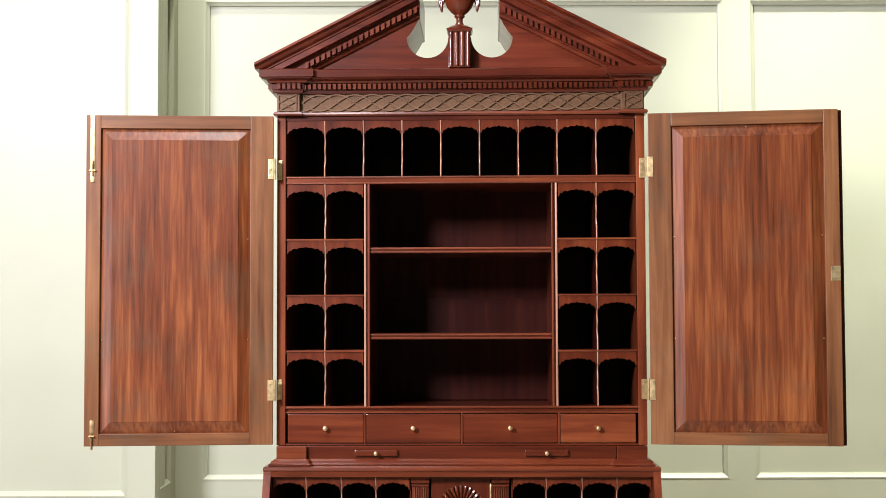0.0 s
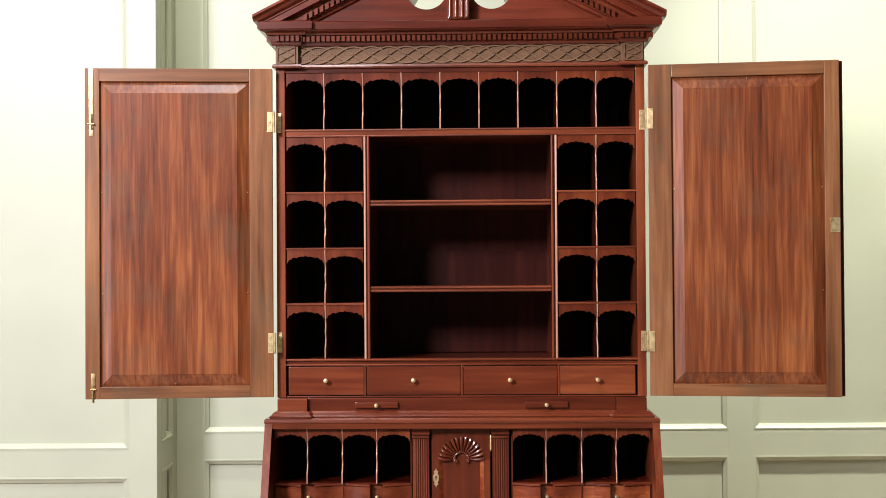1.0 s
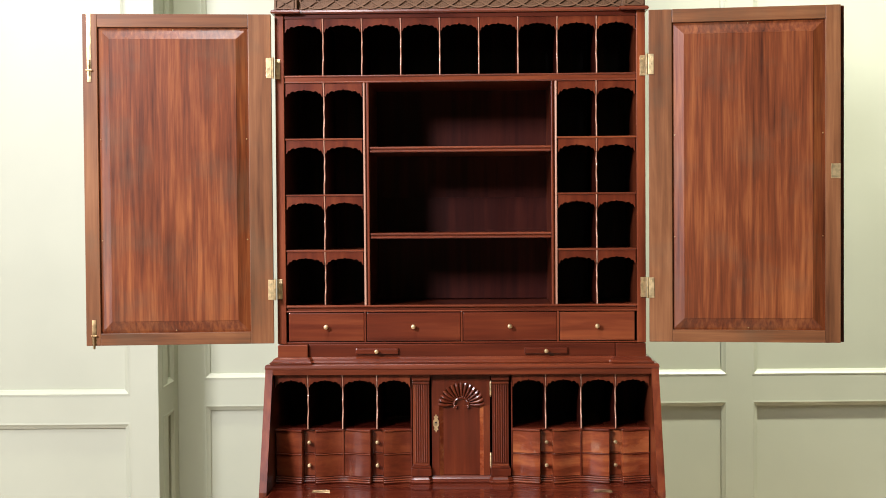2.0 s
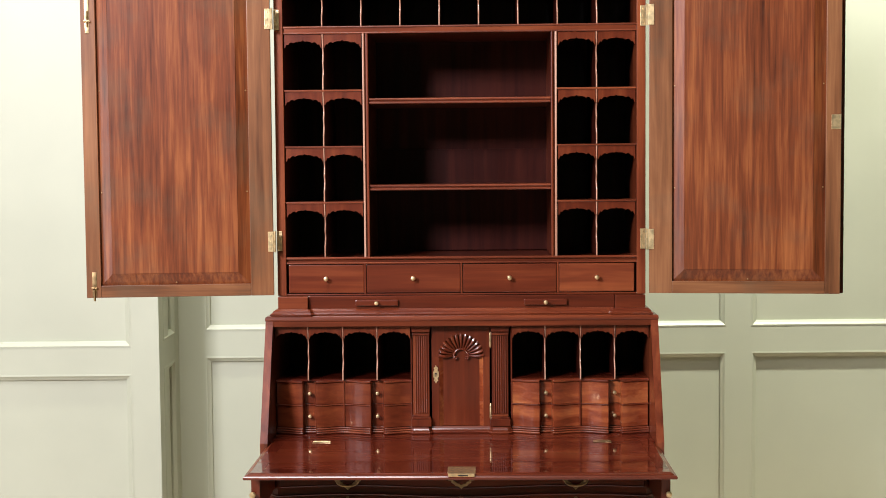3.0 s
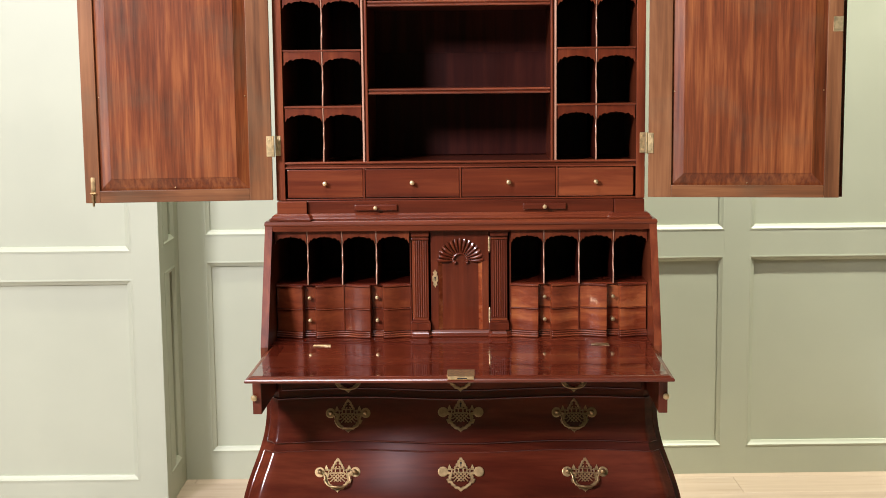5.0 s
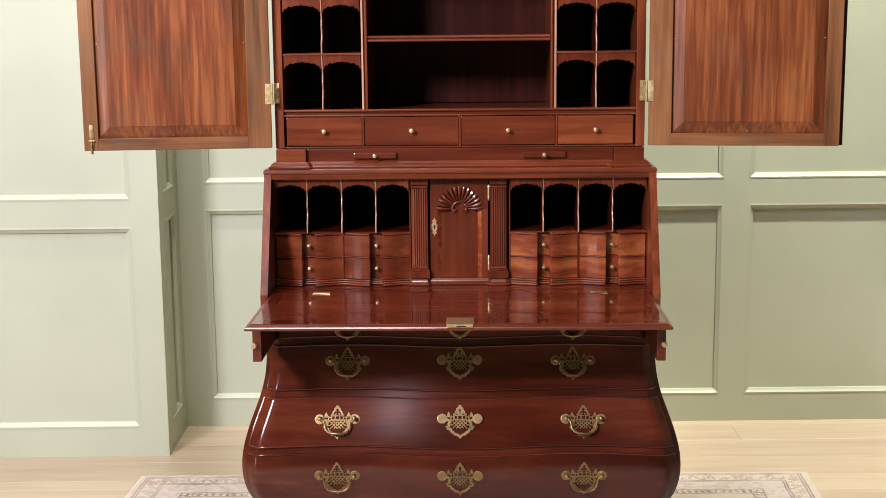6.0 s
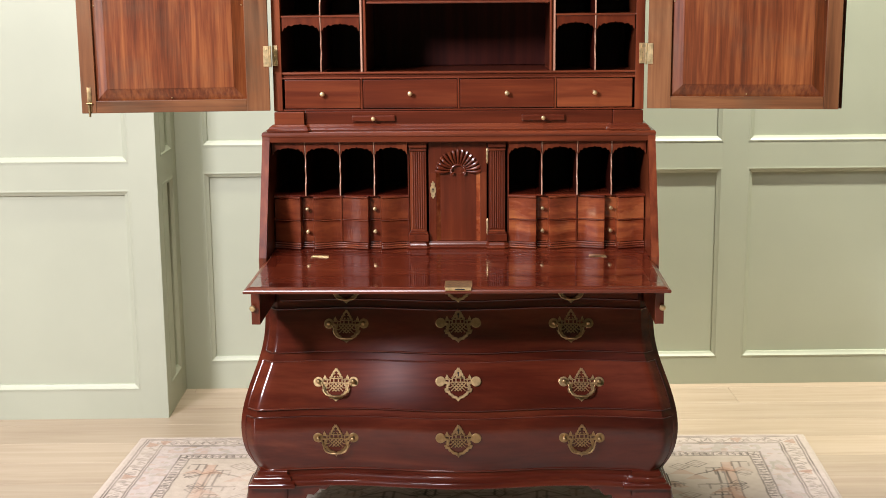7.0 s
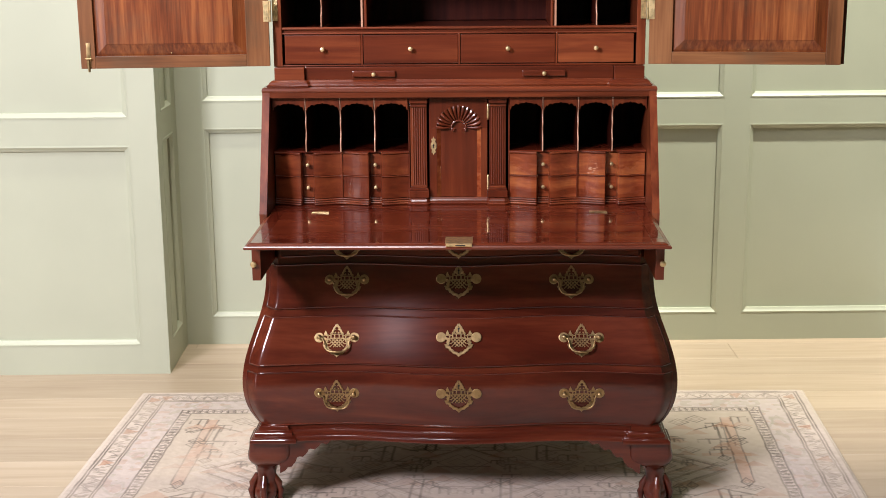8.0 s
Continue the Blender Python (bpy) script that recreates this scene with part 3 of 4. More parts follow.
# ---- bookcase doors, swung open
def bookcase_door(s, angle, W):
    """Built closed-flat along +x from the hinge with its inner face to -y, then mirrored by s."""
    Z0, Z1, T = 1.1295, 1.9805, 0.024
    door = new("bookcase_door")
    door.parent = desk
    door.matrix_basis = pose(s * 0.484, -0.004, 0, 0, 0, -s * angle)
    door["label"] = "open panelled mahogany door with a raised field"
    hs, os_, tr, br = 0.063, 0.037, 0.034, 0.031

    def bx(a, b, *r, bevel=0.0015):
        return one_box(*sorted((s * a, s * b)), *r, bevel=bevel)
    part("stile", bx(0.004, hs, -T, 0.0, Z0, Z1), WOOD_FRAME, door)
    part("stile", bx(W - os_, W, -T, 0.0, Z0, Z1), WOOD_FRAME, door)
    part("rail", bx(hs, W - os_, -T + 0.0004, 0.0, Z1 - tr, Z1), WOOD_FRAME_H, door)
    part("rail", bx(hs, W - os_, -T + 0.0004, 0.0, Z0, Z0 + br), WOOD_FRAME_H, door)
    bm = bmesh.new()
    a, b, c, d = hs, W - os_, Z0 + br, Z1 - tr
    bw = 0.030
    rings = [[bm.verts.new((s * x, y, z)) for x, z in ((a + o, c + o), (b - o, c + o), (b - o, d - o), (a + o, d - o))] for o, y in ((0.0, 0.0), (0.0, -T + 0.0085), (0.0015, -T + 0.0083))]
    for p, q in zip(rings, rings[1:]):
        for i in range(4):
            bm.faces.new((p[i], p[(i + 1) % 4], q[(i + 1) % 4], q[i]))
    last = [bm.verts.new((s * x, -T - 0.0035, z)) for x, z in ((a + bw, c + bw), (b - bw, c + bw), (b - bw, d - bw), (a + bw, d - bw))]
    field = [bm.verts.new((s * x, -T - 0.0048, z)) for x, z in ((a + bw + 0.001, c + bw + 0.001), (b - bw - 0.001, c + bw + 0.001), (b - bw - 0.001, d - bw - 0.001), (a + bw + 0.001, d - bw - 0.001))]
    for p, q in ((rings[-1], last), (last, field)):
        for i in range(4):
            bm.faces.new((p[i], p[(i + 1) % 4], q[(i + 1) % 4], q[i]))
    bm.faces.new(field)
    bm.faces.new(rings[0])
    panel = part("raised_panel", bm, WOOD_DOOR, door)
    for x, z in (((a + b) / 2, d - 0.006), ((a + b) / 2, c + 0.006), (a + 0.006, 1.66), (b - 0.006, 1.66), (a + 0.006, 1.40), (b - 0.006, 1.40)):
        part("pin", lathe(bmesh.new(), [(0.0, 0.0), (0.002, 0.0), (0.0016, 0.002), (0.0, 0.0025)], pose(s * x, -T + 0.0065, z) @ FORWARD, 8), BRASS_OLD, panel)
    for z in (1.842, 1.269):
        bm = bmesh.new()
        box(bm, *sorted((s * 0.003, s * 0.017)), -T - 0.0015, -T + 0.0003, z - 0.026, z + 0.026, 0.0005)
        lathe(bm, [(0.0032, -0.027), (0.0032, 0.027)], pose(s * -0.0005, -T - 0.001, z), 10)
        for k in (-1, 0, 1):
            lathe(bm, [(0.0022, 0.0), (0.0018, 0.001), (0.0, 0.0012)], pose(s * 0.010, -T - 0.0013, z + 0.017 * k) @ FORWARD, 8)
        part("hinge", bm, BRASS, door, "brass butt hinge with three screws")
        bm = bmesh.new()
        box(bm, *sorted((s * -0.018, s * -0.004)), 0.0, 0.0020, z - 0.026, z + 0.026, 0.0004)
        for k in (-1, 0, 1):
            lathe(bm, [(0.0022, 0.0), (0.0018, 0.001), (0.0, 0.0012)], pose(s * -0.011, 0.0, z + 0.017 * k) @ FORWARD, 8)
        leaf = part("hinge_leaf", bm, BRASS, upper)
        leaf.matrix_basis = pose(s * 0.484, -0.0025, 0)
    if s < 0:
        x = s * (W - 0.0165)
        bm = bmesh.new()
        box(bm, x - 0.0055, x + 0.0055, -T - 0.0015, -T + 0.0002, 1.842, Z1, 0.0003)
        box(bm, x - 0.0050, x + 0.0050, -T - 0.0015, -T + 0.0002, 1.806, 1.845, 0.0003)
        tube(bm, [(x, -T - 0.003, 1.822), (x, -T - 0.003, 1.862)], 0.003, 8)
        tube(bm, [(x - 0.008, -T - 0.006, 1.836), (x + 0.008, -T - 0.006, 1.836)], 0.0022, 8)
        part("bolt", bm, BRASS, door, "long brass slide bolt", smooth=True)
        bm = bmesh.new()
        x += 0.004
        box(bm, x - 0.0055, x + 0.0055, -T - 0.0015, -T + 0.0002, Z0 + 0.004, Z0 + 0.066, 0.0003)
        tube(bm, [(x, -T - 0.003, Z0 - 0.008), (x, -T - 0.003, Z0 + 0.022)], 0.003, 8)
        tube(bm, [(x - 0.007, -T - 0.006, Z0 + 0.026), (x + 0.007, -T - 0.006, Z0 + 0.026)], 0.0022, 8)
        part("bolt", bm, BRASS_OLD, door, "short brass slide bolt", smooth=True)
    else:
        part("astragal", bx(W - 0.006, W + 0.011, -0.002, 0.008, Z0, Z1), WOOD_CASE, door)
        part("strike_plate", bx(W - 0.024, W - 0.0005, -T - 0.0008, -T + 0.001, 1.545, 1.582, bevel=0.0003), BRASS, door, "small pale brass strike plate")
    return door


bookcase_door(-1, 5.6, 0.483)
bookcase_door(1, 6.9, 0.481)


# ---- slant-front desk section
DD = 0.40
writing = new("desk_section")
writing.parent = desk
for s in (-1, 1):
    outline = [(-0.150, 0.700), (-0.152, 0.765), (-0.034, 1.052), (-0.030, 1.070), (DD, 1.070), (DD, 0.700)]
    part("slant_side", prism(bmesh.new(), outline, "x", s * 0.4895, s * 0.5085), WOOD_STILE, writing)
TOPM = [(-0.03, 1.0465), (0.0012, 1.0465), (0.0022, 1.0475), (0.0022, 1.0600), (0.0040, 1.0620), (0.0050, 1.0660), (0.0035, 1.0720), (0.0, 1.0740), (-0.03, 1.0745)]
part("top_moulding", sweep(bmesh.new(), TOPM, [(-0.505, DD), (-0.505, -0.029), (0.505, -0.029), (0.505, DD)]), WOOD_RAIL, writing)
part("top_board", one_box(-0.489, 0.489, -0.027, DD, 1.048, 1.073), WOOD_H, writing)
part("back_board", one_box(-0.496, 0.496, 0.29, 0.30, 0.756, 1.060, bevel=0), WOOD_INSIDE_SHADE, writing)
part("writing_bed", one_box(-0.489, 0.489, -0.1135, 0.29, 0.733, 0.761, bevel=0.0008), WOOD_LID, writing)

IY = 0.0                                  # front of the desk's interior
BANKS = {-1: [-0.4885, -0.4010, -0.3100, -0.2205, -0.1315], 1: [0.1305, 0.2180, 0.3100, 0.3990, 0.4885]}
for s, xs in BANKS.items():
    x0, x1 = xs[0], xs[-1]
    part("pigeonhole_floor", one_box(x0, x1, IY - 0.002, 0.285, 0.899, 0.904, bevel=0.001), WOOD_LID, writing)
    part("bank_side", one_box(*((x1 - 0.002, x1 + 0.002) if s < 0 else (x0 - 0.002, x0 + 0.002)), IY, 0.285, 0.757, 1.048), WOOD_V, writing)
    for x in xs[1:-1]:
        divider(writing, x, 0.904, 1.047, IY - 0.016, 0.298, 0.0038)
    for a, b in zip(xs, xs[1:]):
        valance(writing, a + 0.0023, b - 0.0023, 1.047, 0.034, IY - 0.014)


def wavy_front(u):
    """How far a small drawer's front stands forward at u from -1 to 1: two swells and a sunk flat block."""
    a = abs(u)
    if a < 0.155:
        return -0.005
    if a < 0.205:
        return -0.005 + 0.023 * math.sin((a - 0.155) / 0.05 * math.pi / 2)
    return 0.018 * (0.5 + 0.5 * math.cos(math.pi * min((a - 0.205) / 0.74, 1.0)))


USTEPS = sorted({*[round(-1 + i / 12, 4) for i in range(25)], *[q * s for q in (0.15, 0.155, 0.1575, 0.161, 0.166, 0.173, 0.181, 0.189, 0.197, 0.205, 0.22) for s in (-1, 1)]})


def wavy_slab(bm, x0, x1, z0, z1, out=0.0, y_back=None, bevel=0.0015):
    rings = []
    for u in USTEPS:
        x = (x0 + x1) / 2 + (x1 - x0) / 2 * u
        y = IY - wavy_front(u) - out
        back = y + 0.02 if y_back is None else y_back
        rings.append([bm.verts.new(c) for c in ((x, y + bevel, z0), (x, y, z0 + bevel), (x, y, z1 - bevel), (x, y + bevel, z1), (x, back, z1), (x, back, z0))])
    for p, q in zip(rings, rings[1:]):
        for k in range(6):
            bm.faces.new((p[k], p[(k + 1) % 6], q[(k + 1) % 6], q[k]))
    bm.faces.new(rings[0])
    bm.faces.new(rings[-1])
    return bm


for s, xs in BANKS.items():
    for a, b in ((xs[0], xs[2]), (xs[2], xs[4])):
        for z0, z1 in ((0.778, 0.8355), (0.8385, 0.896)):
            # left bank darker, right bank lighter: uneven light painted by material
            dr = part("interior_drawer", wavy_slab(bmesh.new(), a + 0.0022, b - 0.0022, z0, z1, y_back=0.16), WOOD_H if s < 0 else WOOD_DRAWER_LIT, writing, smooth=True)
            knob(dr, (a + b) / 2, IY + 0.004, (z0 + z1) / 2, 0.85)
        part("drawer_rail", wavy_slab(bmesh.new(), a, b, 0.8355, 0.8385, 0.0022, bevel=0.0008), WOOD_H, writing, smooth=True)
        part("drawer_rail", wavy_slab(bmesh.new(), a, b, 0.8962, 0.9015, 0.0030, bevel=0.0012), WOOD_H, writing, smooth=True)
        part("base_moulding", wavy_slab(bmesh.new(), a, b, 0.7615, 0.7670, 0.0085, y_back=0.10, bevel=0.002), WOOD_H, writing, smooth=True)
        part("base_moulding", wavy_slab(bmesh.new(), a, b, 0.7670, 0.7720, 0.0055, y_back=0.10, bevel=0.002), WOOD_H, writing, smooth=True)
        part("base_moulding", wavy_slab(bmesh.new(), a, b, 0.7720, 0.7775, 0.0028, y_back=0.10, bevel=0.002), WOOD_H, writing, smooth=True)
    part("drawer_divider", one_box(xs[2] - 0.0021, xs[2] + 0.0021, IY - 0.003, 0.28, 0.778, 0.900, bevel=0.001), WOOD_V, writing)

# middle: prospect door between fluted columns
for cx in (-0.106, 0.1005):
    col = part("column", one_box(cx - 0.0215, cx + 0.0215, IY - 0.004, 0.20, 0.778, 1.047, bevel=0.001), WOOD_V, writing, "fluted mahogany column")
    for i in range(6):
        x = cx - 0.0145 + 0.0058 * i
        part("flute_rib", tube(bmesh.new(), [(x, IY - 0.004, 0.814), (x, IY - 0.004, 1.018)], 0.0023, 8), WOOD_V, col, smooth=True)
    for z0, z1, o in ((0.780, 0.799, 0.008), (0.799, 0.805, 0.006), (0.805, 0.810, 0.003), (1.020, 1.025, 0.004), (1.029, 1.040, 0.005), (1.040, 1.047, 0.008)):
        part("column_moulding", one_box(cx - 0.0185 - o, cx + 0.0185 + o, IY - 0.006 - o, 0.02, z0, z1, bevel=0.0014), WOOD_V, col)
pdoor = new("prospect_door")
pdoor.parent = writing
pdoor["label"] = "little arched door with a carved shell"
PX0, PX1, PZ0, PZ1 = -0.0785, 0.0735, 0.7785, 1.046
CX, SZ, SR = -0.001, 0.962, 0.0575
part("stile", one_box(PX0, CX - SR, IY + 0.002, IY + 0.018, PZ0, SZ, bevel=0.0008), WOOD_V, pdoor)
part("stile", one_box(CX + SR, PX1, IY + 0.002, IY + 0.018, PZ0, SZ, bevel=0.0008), WOOD_V, pdoor)
cols = [(PX0, SZ, PZ1)]
for i in range(41):
    a = math.pi - math.pi * i / 40
    cols.append((CX + SR * math.cos(a), SZ + SR * math.sin(a), PZ1))
cols.append((PX1, SZ, PZ1))
part("door_head", strip_plate(bmesh.new(), cols, IY + 0.002, IY + 0.018), WOOD_V, pdoor)
part("door_panel", one_box(CX - SR - 0.003, CX + SR + 0.003, IY + 0.012, IY + 0.022, PZ0, SZ + SR + 0.003), WOOD_V, pdoor)
for sx in (-1, 1):
    part("panel_bevel", prism(bmesh.new(), [(CX + sx * SR, IY + 0.0025), (CX + sx * (SR - 0.010), IY + 0.0118), (CX + sx * SR, IY + 0.0118)], "z", PZ0, SZ - 0.002), WOOD_DRAWER_LIT, pdoor)
for i in range(15):
    a = math.radians(4 + 172 * i / 14)
    pts, rad = [], []
    for j in range(8):
        q = j / 7
        r = 0.020 + 0.0395 * q
        sag = -0.05 * math.sin(math.pi * q) * (1 if math.cos(a) > 0 else -1) * abs(math.cos(a))
        pts.append((CX + r * math.cos(a + sag), IY + 0.008 - 0.006 * math.sin(math.pi * q * 0.7), SZ + r * math.sin(a + sag)))
        rad.append((0.0014 + 0.0042 * q) * (0.75 if j == 7 else 1))
    part("shell_lobe", tube(bmesh.new(), pts, rad, 8), WOOD_V, pdoor, smooth=True)
bm = bmesh.new()
pts = [(CX + 0.0195 * math.cos(math.pi * i / 24), IY + 0.006, SZ + 0.0195 * math.sin(math.pi * i / 24)) for i in range(25)]
tube(bm, pts, 0.0024, 8)
for sx in (-1, 1):
    pts = [(CX + sx * (0.0160 - 0.0050 * math.cos(q * 0.55) * (1 - q / 12)), IY + 0.005, SZ - 0.002 - 0.0050 * math.sin(q * 0.55) * (1 - q / 12)) for q in range(11)]
    tube(bm, [(CX + sx * 0.0195, IY + 0.006, SZ)] + [(p[0], p[1], p[2]) for p in pts], 0.0022, 8)
part("shell_scroll", bm, WOOD_V, pdoor, smooth=True)
bm = bmesh.new()
ex, ez = -0.0675, 0.916
prism(bm, [(ex, ez + 0.025), (ex - 0.0025, ez + 0.019), (ex - 0.006, ez + 0.017), (ex - 0.004, ez + 0.011), (ex - 0.0075, ez + 0.006), (ex - 0.0075, ez - 0.006), (ex - 0.004, ez - 0.011),
           (ex - 0.006, ez - 0.017), (ex - 0.0025, ez - 0.019), (ex, ez - 0.025), (ex + 0.0025, ez - 0.019), (ex + 0.006, ez - 0.017), (ex + 0.004, ez - 0.011), (ex + 0.0075, ez - 0.006),
           (ex + 0.0075, ez + 0.006), (ex + 0.004, ez + 0.011), (ex + 0.006, ez + 0.017), (ex + 0.0025, ez + 0.019)], "y", IY + 0.0005, IY + 0.0025)
part("escutcheon", bm, BRASS, pdoor, "pierced brass keyhole plate")
bm = bmesh.new()
lathe(bm, [(0.0024, 0.0), (0.0, 0.0006)], pose(ex, IY + 0.0003, ez + 0.002) @ FORWARD, 10)
box(bm, ex - 0.001, ex + 0.001, IY - 0.0003, IY + 0.0007, ez - 0.006, ez + 0.001, 0)
part("keyhole", bm, DARK_HOLE, pdoor)
for z in (1.006, 0.818):
    part("hinge", lathe(bmesh.new(), [(0.0, -0.022), (0.0015, -0.021), (0.003, -0.017), (0.0034, -0.015), (0.0034, 0.015), (0.003, 0.017), (0.0015, 0.021), (0.0, 0.022)], pose(0.0755, IY - 0.0005, z), 10),
         BRASS, pdoor, smooth=True)
BASE = [(0.0, 0.7615), (0.0085, 0.7615), (0.0095, 0.7645), (0.006, 0.767), (0.0055, 0.771), (0.003, 0.774), (0.0, 0.7785)]
part("base_moulding", sweep(bmesh.new(), BASE, [(-0.1305, IY - 0.003), (-0.124, IY - 0.011), (-0.088, IY - 0.011), (-0.080, IY), (0.0745, IY), (0.0825, IY - 0.011), (0.1185, IY - 0.011), (0.1295, IY - 0.003)]), WOOD_H, writing)
part("base_block", one_box(-0.1300, 0.1290, IY + 0.0005, 0.1, 0.7615, 0.778), WOOD_H, writing)

# writing lid, let down on its lopers
lid = new("writing_lid")
lid.parent = desk
lid.matrix_basis = pose(0, 0, 0.006)
lid["label"] = "open fall-front writing lid with a glossy surface"
LF, LBK, LW = -0.474, -0.1145, 0.4955
part("lid_board", one_box(-LW + 0.042, LW - 0.042, LF + 0.014, LBK, 0.7405, 0.755, bevel=0.0006), WOOD_LID, lid)
for s in (-1, 1):
    part("lid_end", one_box(*sorted((s * (LW - 0.014), s * (LW - 0.0418))), LF + 0.014, LBK, 0.7406, 0.7551, bevel=0.0008), WOOD_LID, lid)
THUMB = [(-0.001, 0.7410), (0.0125, 0.7410), (0.014, 0.7435), (0.0138, 0.7465), (0.0115, 0.7490), (0.0070, 0.7497), (0.0065, 0.7512), (0.003, 0.7535), (-0.001, 0.7545)]
part("lid_edge", sweep(bmesh.new(), THUMB, [(-LW + 0.014, LBK), (-LW + 0.014, LF + 0.014), (LW - 0.014, LF + 0.014), (LW - 0.014, LBK)]), WOOD_H, lid, smooth=True)
bm = bmesh.new()
box(bm, -0.027, 0.037, LF + 0.010, LF + 0.072, 0.7535, 0.7560, 0.0004)
box(bm, -0.025, 0.035, LF - 0.0012, LF + 0.012, 0.7488, 0.7560, 0.0006)
part("lock_plate", bm, BRASS, lid, "rectangular brass lock plate")
part("lock_slot", one_box(-0.003, 0.020, LF - 0.0018, LF, 0.7500, 0.7528, bevel=0.0005), DARK_HOLE, lid)
for s in (-1, 1):
    bm = bmesh.new()
    prism(bm, [(s * 0.356 - 0.023, LBK - 0.012), (s * 0.356 - 0.021, LBK + 0.011), (s * 0.356 - 0.008, LBK + 0.015), (s * 0.356 + 0.008, LBK + 0.015), (s * 0.356 + 0.021, LBK + 0.011), (s * 0.356 + 0.023, LBK - 0.012),
               (s * 0.356 + 0.008, LBK - 0.009), (s * 0.356 - 0.008, LBK - 0.009)], "z", 0.7545, 0.7566)
    tube(bm, [(s * 0.356 - 0.022, LBK, 0.7556), (s * 0.356 + 0.022, LBK, 0.7556)], 0.0022, 8)
    part("lid_hinge", bm, BRASS if s < 0 else BRASS_OLD, lid)
    loper = part("loper", one_box(*sorted((s * 0.4685, s * 0.4895)), -0.40, 0.1, 0.655, 0.7462, bevel=0.0015), WOOD_V, desk, "pulled-out loper under the lid")
    part("knob", lathe(bmesh.new(), [(r * 1.15, h * 0.8) for r, h in KNOB], pose(s * 0.4845, -0.40, 0.697) @ FORWARD, 14), BRASS, loper, smooth=True)

# ---- swelled chest of drawers
HALF = [(0.196, 0.500), (0.215, 0.508), (0.235, 0.520), (0.26, 0.536), (0.29, 0.5475), (0.33, 0.5535), (0.365, 0.5535), (0.40, 0.548), (0.44, 0.537), (0.48, 0.5225), (0.52, 0.508), (0.56, 0.4995), (0.60, 0.4965), (0.735, 0.4995)]
SWELL = [(0.196, -0.243), (0.235, -0.257), (0.27, -0.269), (0.31, -0.276), (0.35, -0.275), (0.40, -0.264), (0.45, -0.243), (0.50, -0.219), (0.55, -0.198), (0.60, -0.183), (0.65, -0.174), (0.735, -0.168)]


def smooth_table(table, v):
    return sum(lerp_table(table, v + d) * w for d, w in ((-0.024, 1), (-0.012, 2), (0.0, 3), (0.012, 2), (0.024, 1))) / 9


def half(z):
    return smooth_table(HALF, z)


def front(u, z, out=0.0):
    """A point of the swelled, serpentine front; u from -1 to 1 across."""
    a = abs(u)
    wave = -0.014 * math.cos(math.pi * a / 0.56) if a < 0.925 else -0.014 * math.cos(math.pi * 0.925 / 0.56)
    turn = max(a - 0.925, 0) / 0.075 * 0.036
    return Vector((u * (half(z) + out * 0.2 * (a > 0.925)), smooth_table(SWELL, z) + wave + turn - out, z))


chest = new("swelled_chest")
chest.parent = desk
CB, CT = 0.232, 0.733
NZ = 40
bm = bmesh.new()
us = sorted({*[round(-1 + i / 20, 4) for i in range(41)], -0.925, 0.925, -0.96, 0.96})
rings = []
for i in range(NZ + 1):
    z = CB + (CT - CB) * i / NZ
    ring = [bm.verts.new((-half(z), DD, z))] + [bm.verts.new(front(u, z)) for u in us] + [bm.verts.new((half(z), DD, z))]
    rings.append(ring)
for p, q in zip(rings, rings[1:]):
    for k in range(len(p)):
        bm.faces.new((p[k], p[(k + 1) % len(p)], q[(k + 1) % len(p)], q[k]))
bm.faces.new(rings[0])
bm.faces.new(rings[-1])
part("carcase", bm, WOOD_CASE, chest, smooth=True)


def drawer_front(z0, z1, edge):
    """A lipped drawer front that follows the swell; edge: how far it stops short of the case's side."""
    bm = bmesh.new()
    nz = max(6, int((z1 - z0) / 0.008))
    vs = sorted({*[round(-1 + i / 24, 4) for i in range(49)], -0.945, 0.945, -0.975, 0.975})
    grid = []
    for i in range(nz + 1):
        z = z0 + (z1 - z0) * i / nz
        k = 1 - edge / half(z)
        grid.append([bm.verts.new(front(u * k, z, 0.005)) for u in vs])
    for p, q in zip(grid, grid[1:]):
        for a in range(len(p) - 1):
            bm.faces.new((p[a], p[a + 1], q[a + 1], q[a]))
    out = bmesh.ops.extrude_edge_only(bm, edges=[e for e in bm.edges if e.is_boundary])
    for v in out["geom"]:
        if isinstance(v, bmesh.types.BMVert):
            v.co.y += 0.012
    bead = bmesh.new()
    for z in (z0 - 0.0005, z1 + 0.0005):
        k = 1 - edge / half(z)
        tube(bead, [front(u * k, z, 0.0055) for u in vs], 0.0022, 6)
    for s in (-1, 1):
        tube(bead, [front(s * (1 - (edge - 0.001) / half(z0 + (z1 - z0) * i / nz)), z0 + (z1 - z0) * i / nz, 0.004) for i in range(nz + 1)], 0.0020, 6)
    return bm, bead


def bar(bm, p, q, w, y0=-0.0022, y1=0.0):
    ribbon(bm, [p, q], w, y0, y1)


def disc(bm, x, z, r, y0=-0.0022, y1=0.0, seg=16):
    lathe(bm, [(r, -y1), (r, -y0 - 0.0004), (r * 0.92, -y0), (0.0, -y0)], pose(x, 0, z) @ FORWARD, seg)


